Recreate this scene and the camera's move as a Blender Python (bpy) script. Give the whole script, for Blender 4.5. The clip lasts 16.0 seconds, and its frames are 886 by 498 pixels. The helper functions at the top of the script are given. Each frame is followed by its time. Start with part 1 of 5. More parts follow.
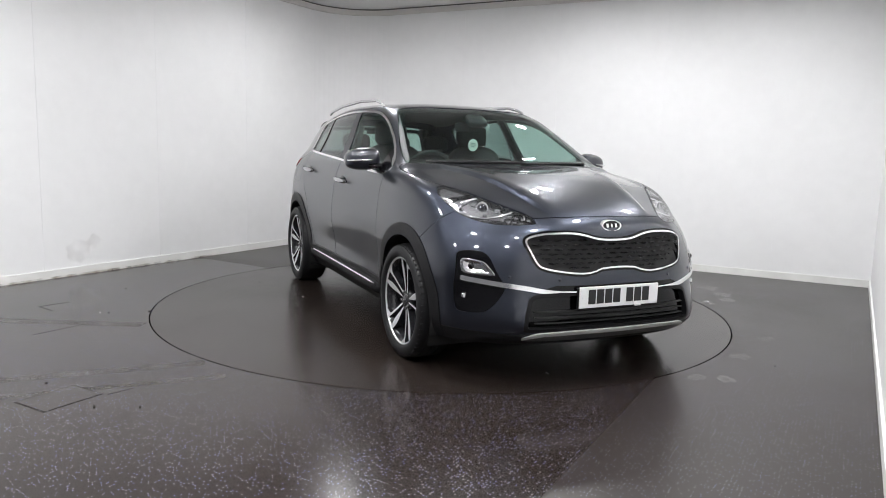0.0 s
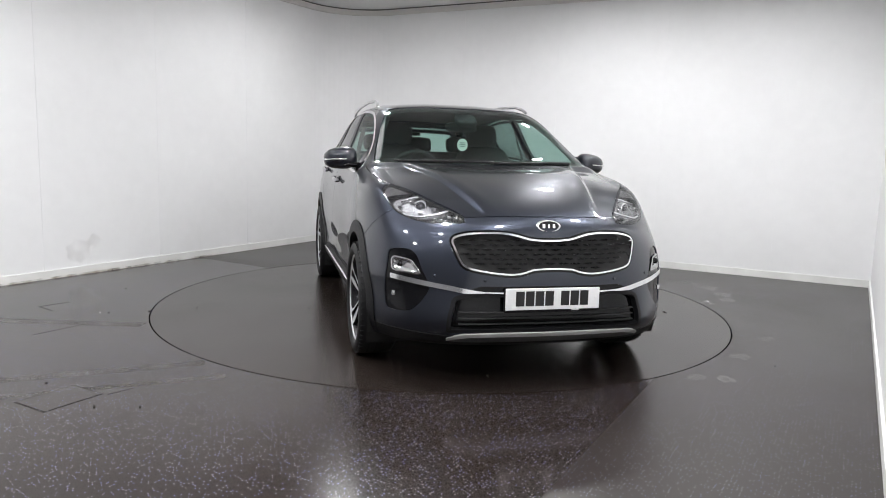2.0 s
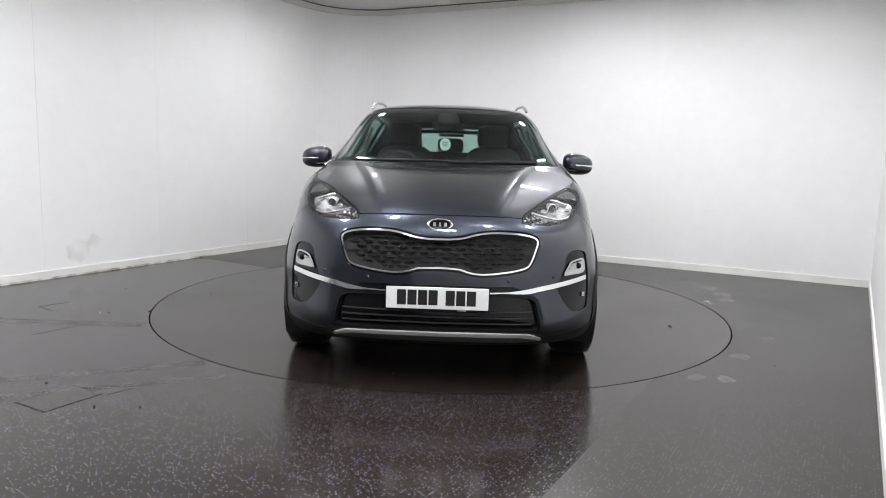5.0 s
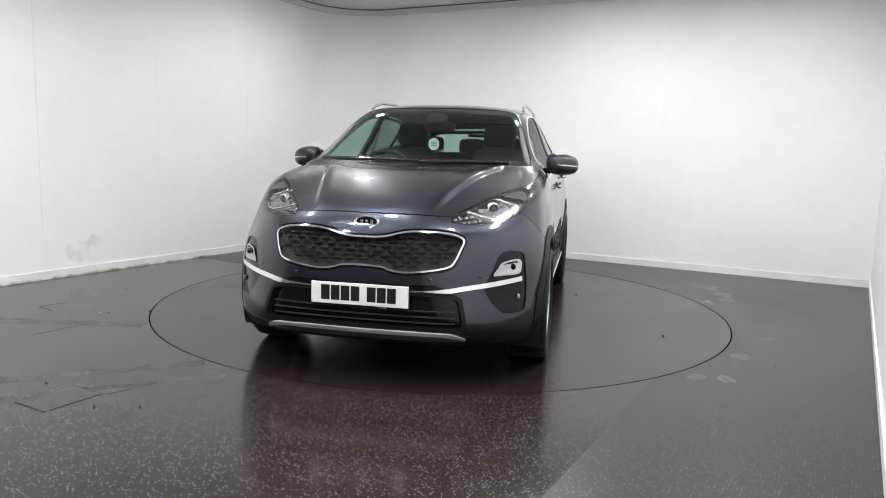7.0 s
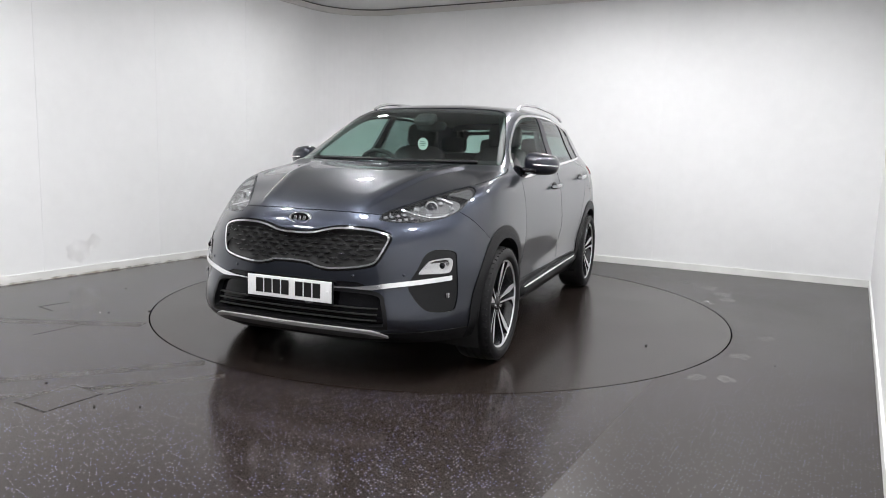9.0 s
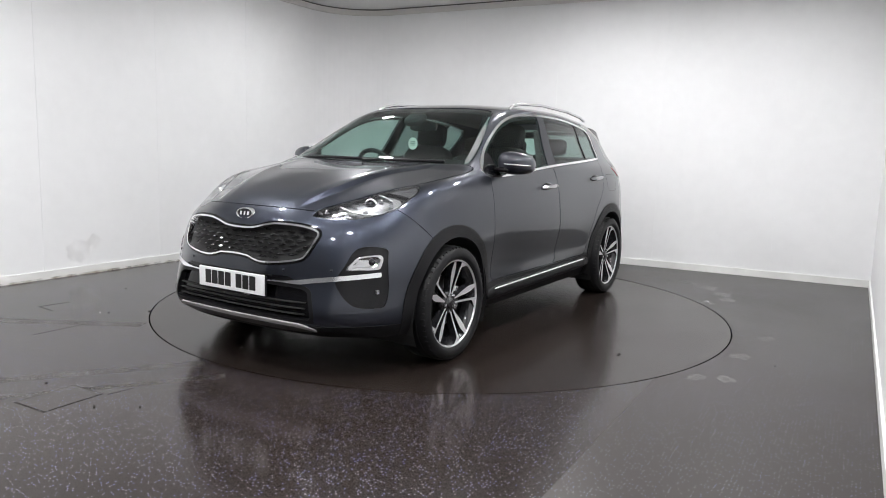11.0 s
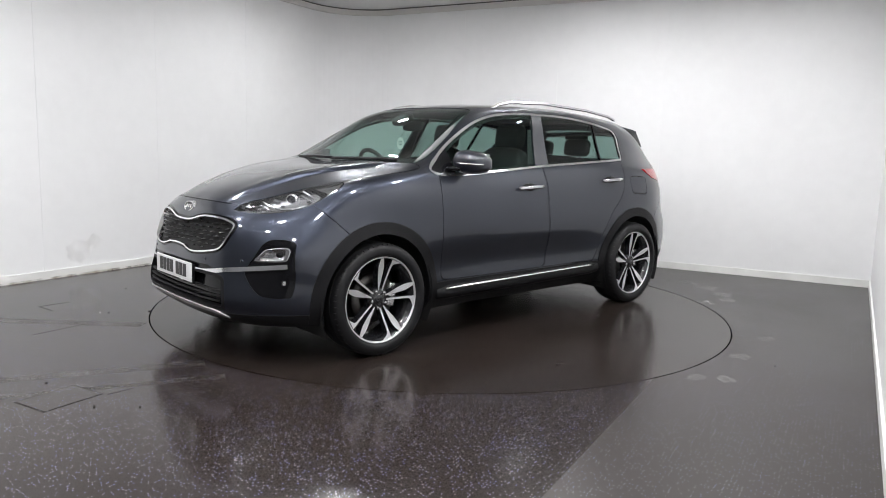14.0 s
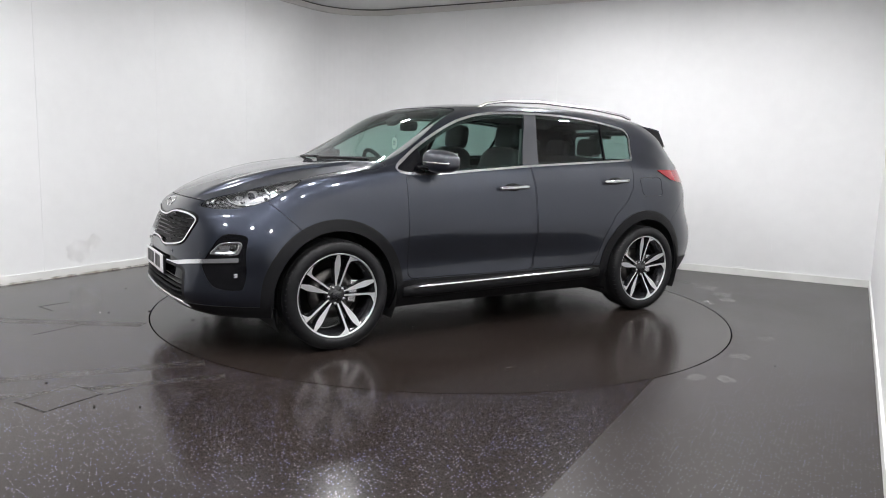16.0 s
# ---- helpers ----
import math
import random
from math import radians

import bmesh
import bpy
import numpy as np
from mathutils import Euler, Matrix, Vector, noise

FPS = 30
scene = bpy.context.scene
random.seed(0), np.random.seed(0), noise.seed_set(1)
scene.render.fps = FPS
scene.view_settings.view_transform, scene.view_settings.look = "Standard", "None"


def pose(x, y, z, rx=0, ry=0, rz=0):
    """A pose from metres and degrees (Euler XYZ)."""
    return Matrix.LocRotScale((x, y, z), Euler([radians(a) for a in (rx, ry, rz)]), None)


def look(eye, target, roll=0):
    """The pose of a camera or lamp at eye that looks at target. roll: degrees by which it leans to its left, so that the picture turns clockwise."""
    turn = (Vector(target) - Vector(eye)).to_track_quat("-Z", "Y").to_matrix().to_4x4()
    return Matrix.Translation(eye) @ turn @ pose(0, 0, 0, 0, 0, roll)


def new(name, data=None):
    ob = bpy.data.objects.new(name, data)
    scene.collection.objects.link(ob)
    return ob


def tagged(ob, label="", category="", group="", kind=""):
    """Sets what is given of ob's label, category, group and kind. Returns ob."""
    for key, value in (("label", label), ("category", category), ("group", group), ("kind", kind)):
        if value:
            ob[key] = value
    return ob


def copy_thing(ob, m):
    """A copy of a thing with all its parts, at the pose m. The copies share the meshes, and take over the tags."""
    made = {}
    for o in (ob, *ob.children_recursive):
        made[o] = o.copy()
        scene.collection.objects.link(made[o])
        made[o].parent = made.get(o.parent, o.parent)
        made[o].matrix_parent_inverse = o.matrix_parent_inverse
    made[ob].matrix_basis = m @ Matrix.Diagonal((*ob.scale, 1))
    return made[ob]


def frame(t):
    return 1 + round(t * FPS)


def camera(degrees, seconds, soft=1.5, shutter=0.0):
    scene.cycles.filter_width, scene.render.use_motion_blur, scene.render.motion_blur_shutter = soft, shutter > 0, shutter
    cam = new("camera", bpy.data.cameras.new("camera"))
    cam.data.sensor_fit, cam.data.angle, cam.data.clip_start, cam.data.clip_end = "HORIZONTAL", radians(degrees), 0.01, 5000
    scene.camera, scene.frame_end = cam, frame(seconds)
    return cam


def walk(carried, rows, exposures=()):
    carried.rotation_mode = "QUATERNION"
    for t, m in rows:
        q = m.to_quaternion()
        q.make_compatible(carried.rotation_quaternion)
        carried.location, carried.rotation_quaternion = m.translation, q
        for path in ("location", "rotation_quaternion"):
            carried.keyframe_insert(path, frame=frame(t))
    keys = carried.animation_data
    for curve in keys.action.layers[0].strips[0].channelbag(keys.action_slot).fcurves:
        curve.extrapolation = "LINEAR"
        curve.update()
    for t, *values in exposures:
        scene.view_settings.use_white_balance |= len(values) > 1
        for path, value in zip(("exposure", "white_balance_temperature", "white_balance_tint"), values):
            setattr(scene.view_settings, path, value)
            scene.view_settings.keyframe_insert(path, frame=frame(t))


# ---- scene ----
cam = camera(63.98, 16.0, soft=0.95)
CAM = look((0.0, -5.745, 1.241), (0.0018, -0.0996, 0.4543), 1.67)
walk(cam, [(0.0, CAM), (16.0, CAM)], exposures=[(0.0, 0.0), (16.0, 0.0)])

# ---- world: only a faint grey beyond the closed studio ----
world = bpy.data.worlds.new("world")
world.use_nodes = True
world.node_tree.nodes["Background"].inputs[0].default_value = (0.5, 0.5, 0.5, 1)
world.node_tree.nodes["Background"].inputs[1].default_value = 0.05
scene.world = world
PANEL_GLOW = 366.0          # strength of each ceiling downlight


# ---- materials ----
def mat(name, color, rough=0.5, metal=0.0, coat=0.0, spec=0.5, grain=0.0, scale=40.0, bump=0.0, bscale=200.0, dirt=0.0, dscale=3.0):
    m = bpy.data.materials.new(name)
    m.use_nodes = True
    nt = m.node_tree
    b = nt.nodes["Principled BSDF"]
    b.inputs["Base Color"].default_value = (*color, 1)
    b.inputs["Roughness"].default_value = rough
    b.inputs["Metallic"].default_value = metal
    b.inputs["Coat Weight"].default_value = coat
    b.inputs["Coat Roughness"].default_value = 0.03
    b.inputs["Specular IOR Level"].default_value = spec
    tc = nt.nodes.new("ShaderNodeTexCoord")
    last = None
    for amount, sc in ((grain, scale), (dirt, dscale)):
        if amount <= 0:
            continue
        n = nt.nodes.new("ShaderNodeTexNoise")
        n.inputs["Scale"].default_value = sc
        n.inputs["Detail"].default_value = 6
        nt.links.new(tc.outputs["Object"], n.inputs["Vector"])
        r = nt.nodes.new("ShaderNodeMapRange")
        r.inputs[1].default_value, r.inputs[2].default_value = 0.3, 0.7
        r.inputs[3].default_value, r.inputs[4].default_value = 1 - amount, 1 + amount
        nt.links.new(n.outputs["Fac"], r.inputs[0])
        mx = nt.nodes.new("ShaderNodeVectorMath")
        mx.operation = "SCALE"
        if last is None:
            mx.inputs[0].default_value = color
        else:
            nt.links.new(last, mx.inputs[0])
        nt.links.new(r.outputs[0], mx.inputs["Scale"])
        last = mx.outputs[0]
    if last is not None:
        nt.links.new(last, b.inputs["Base Color"])
    if bump > 0:
        n = nt.nodes.new("ShaderNodeTexNoise")
        n.inputs["Scale"].default_value = bscale
        n.inputs["Detail"].default_value = 4
        nt.links.new(tc.outputs["Object"], n.inputs["Vector"])
        bp = nt.nodes.new("ShaderNodeBump")
        bp.inputs["Strength"].default_value = bump
        bp.inputs["Distance"].default_value = 0.002
        nt.links.new(n.outputs["Fac"], bp.inputs["Height"])
        nt.links.new(bp.outputs[0], b.inputs["Normal"])
    return m


def glass(name, tint, gloss=1.0, rough=0.01):
    m = bpy.data.materials.new(name)
    m.use_nodes = True
    nt = m.node_tree
    nt.nodes.remove(nt.nodes["Principled BSDF"])
    out = nt.nodes["Material Output"]
    tr = nt.nodes.new("ShaderNodeBsdfTransparent")
    tr.inputs[0].default_value = (*tint, 1)
    gl = nt.nodes.new("ShaderNodeBsdfGlossy")
    gl.inputs["Roughness"].default_value = rough
    lw = nt.nodes.new("ShaderNodeLayerWeight")
    pw = nt.nodes.new("ShaderNodeMath")
    pw.operation, pw.inputs[1].default_value = "POWER", 5.0
    mu = nt.nodes.new("ShaderNodeMath")
    mu.operation, mu.inputs[1].default_value, mu.inputs[2].default_value = "MULTIPLY_ADD", 0.92 * gloss, 0.07 * gloss
    mx = nt.nodes.new("ShaderNodeMixShader")
    lw.inputs[0].default_value = 0.5
    nt.links.new(lw.outputs["Facing"], pw.inputs[0])
    nt.links.new(pw.outputs[0], mu.inputs[0])
    nt.links.new(mu.outputs[0], mx.inputs[0])
    nt.links.new(tr.outputs[0], mx.inputs[1])
    nt.links.new(gl.outputs[0], mx.inputs[2])
    nt.links.new(mx.outputs[0], out.inputs[0])
    return m


def glow(name, color, strength):
    m = mat(name, (0.8, 0.8, 0.8), 0.5)
    b = m.node_tree.nodes["Principled BSDF"]
    b.inputs["Emission Color"].default_value = (*color, 1)
    b.inputs["Emission Strength"].default_value = strength
    return m


def floor_material(name, flecks=1.0, gloss=(0.15, 0.19), spec=0.30):
    """Dark brown safety vinyl with glittering flecks, worn and damp in broad patches."""
    m = bpy.data.materials.new(name)
    m.use_nodes = True
    nt = m.node_tree
    L = nt.links
    b = nt.nodes["Principled BSDF"]
    tc = nt.nodes.new("ShaderNodeTexCoord")
    broad = nt.nodes.new("ShaderNodeTexNoise")
    broad.inputs["Scale"].default_value = 0.9
    broad.inputs["Detail"].default_value = 3
    fine = nt.nodes.new("ShaderNodeTexNoise")
    fine.inputs["Scale"].default_value = 60
    fine.inputs["Detail"].default_value = 4
    ramp = nt.nodes.new("ShaderNodeValToRGB")
    ramp.color_ramp.elements[0].position, ramp.color_ramp.elements[1].position = 0.3, 0.72
    ramp.color_ramp.elements[0].color = (0.017, 0.0125, 0.0104, 1)
    ramp.color_ramp.elements[1].color = (0.023, 0.0172, 0.0145, 1)
    vor = nt.nodes.new("ShaderNodeTexVoronoi")
    vor.voronoi_dimensions = "2D"
    vor.inputs["Scale"].default_value = 64
    near = nt.nodes.new("ShaderNodeMath")
    near.operation, near.inputs[1].default_value = "LESS_THAN", 0.145
    pick = nt.nodes.new("ShaderNodeSeparateColor")
    some = nt.nodes.new("ShaderNodeMath")
    some.operation, some.inputs[1].default_value = "GREATER_THAN", 0.68
    both = nt.nodes.new("ShaderNodeMath")
    both.operation = "MULTIPLY"
    hue = nt.nodes.new("ShaderNodeValToRGB")
    hue.color_ramp.elements[0].color = (0.23, 0.27, 0.60, 1)
    hue.color_ramp.elements[1].color = (0.52, 0.50, 0.51, 1)
    fl = nt.nodes.new("ShaderNodeMix")
    fl.data_type = "RGBA"
    rr = nt.nodes.new("ShaderNodeMapRange")
    rr.inputs[1].default_value, rr.inputs[2].default_value = 0.3, 0.7
    rr.inputs[3].default_value, rr.inputs[4].default_value = gloss
    for n in (broad, fine, vor):
        L.new(tc.outputs["Object"], n.inputs["Vector"])
    L.new(broad.outputs["Fac"], ramp.inputs[0])
    L.new(vor.outputs["Distance"], near.inputs[0])
    L.new(vor.outputs["Color"], pick.inputs[0])
    L.new(pick.outputs[0], some.inputs[0])
    L.new(near.outputs[0], both.inputs[0])
    L.new(some.outputs[0], both.inputs[1])
    L.new(pick.outputs[1], hue.inputs[0])
    share = nt.nodes.new("ShaderNodeMath")
    share.operation, share.inputs[1].default_value = "MULTIPLY", flecks
    L.new(both.outputs[0], share.inputs[0])
    L.new(share.outputs[0], fl.inputs[0])
    L.new(ramp.outputs[0], fl.inputs[6])
    L.new(hue.outputs[0], fl.inputs[7])
    L.new(fl.outputs[2], b.inputs["Base Color"])
    L.new(broad.outputs["Fac"], rr.inputs[0])
    L.new(rr.outputs[0], b.inputs["Roughness"])
    bp = nt.nodes.new("ShaderNodeBump")
    bp.inputs["Strength"].default_value, bp.inputs["Distance"].default_value = 0.02, 0.001
    L.new(fine.outputs["Fac"], bp.inputs["Height"])
    L.new(bp.outputs[0], b.inputs["Normal"])
    b.inputs["Specular IOR Level"].default_value = spec
    return m


WALL = mat("white_wall_board", (0.85, 0.85, 0.85), 0.55, grain=0.012, scale=9, dirt=0.02, dscale=1.1)
DARKWALL = mat("dark_curtain", (0.15, 0.15, 0.155), 0.9, grain=0.1, scale=30)
SKIRT = mat("cream_white_gloss_paint", (0.81, 0.81, 0.785), 0.35, dirt=0.06, dscale=4)
CEIL = mat("ceiling_board", (0.72, 0.72, 0.71), 0.8, grain=0.05, scale=120)
COVE = mat("cove_trim", (0.68, 0.66, 0.64), 0.5, dirt=0.04, dscale=3)
FLOOR = floor_material("speckled_vinyl_floor")
DECK = floor_material("smooth_worn_deck", 0.1, (0.18, 0.25))
MATTFLOOR = floor_material("worn_matt_vinyl", 0.7, (0.28, 0.34), 0.36)
SEAM = mat("black_gap", (0.006, 0.006, 0.006), 0.7)
JOINT = mat("hatch_joint", (0.013, 0.011, 0.010), 0.6)
SCUFF = mat("dried_smear", (0.15, 0.145, 0.14), 0.38, dirt=0.5, dscale=26)
GLOW = glow("led_panel", (0.985, 0.985, 1.0), PANEL_GLOW)
PANEL_EDGE = mat("panel_frame_white", (0.75, 0.75, 0.75), 0.4)
PAINT = mat("graphite_blue_metallic_paint", (0.032, 0.037, 0.051), 0.36, metal=0.95, coat=1.0, grain=0.05, scale=900)
BLACK = mat("textured_black_plastic", (0.007, 0.007, 0.008), 0.45, spec=0.2, grain=0.1, scale=300, bump=0.2, bscale=900)
GLOSSBLACK = mat("piano_black", (0.004, 0.004, 0.005), 0.10, spec=0.3)
DARKCHROME = mat("dull_chrome", (0.50, 0.50, 0.52), 0.14, metal=1.0)
CHROME = mat("bright_chrome", (0.92, 0.92, 0.93), 0.11, metal=1.0)
SATIN = mat("satin_silver", (0.70, 0.70, 0.71), 0.27, metal=0.95)
RUBBER = mat("tyre_rubber", (0.008, 0.008, 0.009), 0.5, spec=0.3, grain=0.15, scale=60, bump=0.3, bscale=300)
ALLOY = mat("machined_alloy", (0.78, 0.78, 0.79), 0.40, metal=0.80, grain=0.04, scale=200)
ALLOYBLACK = mat("gloss_black_alloy", (0.014, 0.014, 0.016), 0.22, coat=0.5)
DISC = mat("brake_disc_steel", (0.13, 0.125, 0.12), 0.35, metal=1.0, dirt=0.25, dscale=20)
TRIM = mat("dark_cabin_plastic", (0.018, 0.018, 0.020), 0.6, bump=0.2, bscale=500)
LEATHER = mat("black_leather", (0.016, 0.016, 0.018), 0.5, grain=0.1, scale=60, bump=0.3, bscale=250)
LINING = mat("grey_headlining", (0.16, 0.165, 0.165), 0.9, grain=0.06, scale=200)
REDLENS = mat("red_lens", (0.30, 0.010, 0.016), 0.12, coat=0.8)
PLATEWHITE = mat("white_reflective_plate", (0.82, 0.82, 0.82), 0.35)
PLATEBLACK = mat("plate_black", (0.01, 0.01, 0.01), 0.4)
WHITECARD = mat("white_card", (0.8, 0.81, 0.78), 0.5)
CARDGREY = mat("card_print", (0.25, 0.3, 0.28), 0.5)
GLASS = glass("green_tinted_glass", (0.60, 0.76, 0.71))
SIDEGLASS = glass("side_glass", (0.58, 0.74, 0.69), 0.5, 0.03)
PRIVACY = glass("dark_privacy_glass", (0.30, 0.39, 0.37))
LENS = glass("clear_lens", (0.93, 0.94, 0.95))
SKID = mat("dull_grey_skid", (0.16, 0.16, 0.165), 0.38, metal=0.7)
SILVER = mat("silver_paint", (0.62, 0.62, 0.62), 0.32, metal=0.45)
FOGSILVER = mat("bright_fog_reflector", (0.50, 0.50, 0.51), 0.13, metal=0.95)
PILLAR = mat("dark_pillar_film", (0.026, 0.028, 0.034), 0.4, spec=0.35)
BELT = mat("grey_belt_webbing", (0.11, 0.11, 0.11), 0.8, grain=0.1, scale=300)
LAMPGREY = mat("lamp_inner_grey", (0.095, 0.095, 0.10), 0.22, metal=0.8)
ROOFGLASS = mat("black_roof_glass", (0.010, 0.011, 0.013), 0.05, coat=0.3)


# ---- mesh helpers ----
def part(name, bm, material, parent=None, label="", smooth=False):
    me = bpy.data.meshes.new(name)
    bm.to_mesh(me)
    bm.free()
    me.materials.append(material)
    if smooth:
        me.shade_smooth()
    ob = new(name, me)
    if parent is not None:
        ob.parent = parent
    if label:
        tagged(ob, label)
    return ob


def box(bm, cx, cy, cz, sx, sy, sz, m=None, bevel=0.0):
    r = bmesh.ops.create_cube(bm, size=1)
    bmesh.ops.scale(bm, vec=(sx, sy, sz), verts=r["verts"])
    if bevel > 0:
        es = list({e for v in r["verts"] for e in v.link_edges})
        q = bmesh.ops.bevel(bm, geom=es, offset=bevel, segments=3, profile=0.5, affect="EDGES")
        vs = list({v for f in q["faces"] for v in f.verts} | {v for v in r["verts"] if v.is_valid})
    else:
        vs = r["verts"]
    if m is not None:
        bmesh.ops.transform(bm, matrix=m, verts=vs)
    bmesh.ops.translate(bm, vec=(cx, cy, cz), verts=vs)
    return vs


def slab(bm, pts, z0, z1):
    """A prism over a plan outline."""
    lo = [bm.verts.new((x, y, z0)) for x, y in pts]
    hi = [bm.verts.new((x, y, z1)) for x, y in pts]
    n = len(pts)
    bm.faces.new(lo[::-1])
    bm.faces.new(hi)
    for i in range(n):
        bm.faces.new((lo[i], lo[(i + 1) % n], hi[(i + 1) % n], hi[i]))
    bmesh.ops.recalc_face_normals(bm, faces=bm.faces)


def strip(bm, path, z0, z1, thick):
    """An upright band along a plan path, thickened to the path's left."""
    n = len(path)
    P = [Vector((x, y, 0)) for x, y in path]
    cols = []
    for i in range(n):
        a = (P[min(i + 1, n - 1)] - P[max(i - 1, 0)]).normalized()
        nrm = Vector((-a.y, a.x, 0)) * thick
        q = P[i] + nrm
        cols.append([bm.verts.new((P[i].x, P[i].y, z0)), bm.verts.new((q.x, q.y, z0)), bm.verts.new((q.x, q.y, z1)), bm.verts.new((P[i].x, P[i].y, z1))])
    for a, b in zip(cols, cols[1:]):
        for k in range(4):
            bm.faces.new((a[k], a[(k + 1) % 4], b[(k + 1) % 4], b[k]))
    bm.faces.new(cols[0])
    bm.faces.new(cols[-1][::-1])
    bmesh.ops.recalc_face_normals(bm, faces=bm.faces)


def tube(bm, pts, ry, rz, seg=12, taper=0.0):
    """A rounded bar swept along points, ry wide and rz high."""
    P = [Vector(p) for p in pts]
    rings = []
    for i, p in enumerate(P):
        a = (P[min(i + 1, len(P) - 1)] - P[max(i - 1, 0)]).normalized()
        s = a.cross(Vector((0, 0, 1)))
        s = s.normalized() if s.length > 1e-4 else Vector((1, 0, 0))
        u = s.cross(a)
        k = 1.0
        if taper and (i == 0 or i == len(P) - 1):
            k = taper
        rings.append([bm.verts.new(p + s * math.cos(q) * ry * k + u * math.sin(q) * rz * k) for q in [2 * math.pi * j / seg for j in range(seg)]])
    for a, b in zip(rings, rings[1:]):
        for k in range(seg):
            bm.faces.new((a[k], a[(k + 1) % seg], b[(k + 1) % seg], b[k]))
    bm.faces.new(rings[0][::-1])
    bm.faces.new(rings[-1])
    bmesh.ops.recalc_face_normals(bm, faces=bm.faces)


def lathe(bm, prof, seg=64, axis="y"):
    """A solid of revolution about y through the origin, from (along, radius) pairs."""
    rings = []
    for a, r in prof:
        rings.append([bm.verts.new((r * math.cos(q), a, r * math.sin(q))) for q in [2 * math.pi * k / seg for k in range(seg)]])
    for a, b in zip(rings, rings[1:]):
        for k in range(seg):
            bm.faces.new((a[k], a[(k + 1) % seg], b[(k + 1) % seg], b[k]))
    bmesh.ops.recalc_face_normals(bm, faces=bm.faces)


# ---- the studio: a white room with one rounded corner, turned 30 degrees to the view ----
ROOM = pose(0, 0, 0, 0, 0, -30)
LEFT, RIGHT, FRONT, HIGH = -3.29, 3.09, -6.6, 2.955


def back(x):
    return 3.08 + 0.046 * x


def placed(ob):
    ob.matrix_world = ROOM @ ob.matrix_world
    return ob


def corner_path(inset=0.0, r=0.75):
    """The rounded corner between the two long walls."""
    cx, cy = LEFT + r, back(LEFT) - r
    return [(cx - (r - inset) * math.cos(a), cy + (r - inset) * math.sin(a)) for a in [math.pi / 2 * i / 16 for i in range(17)]]


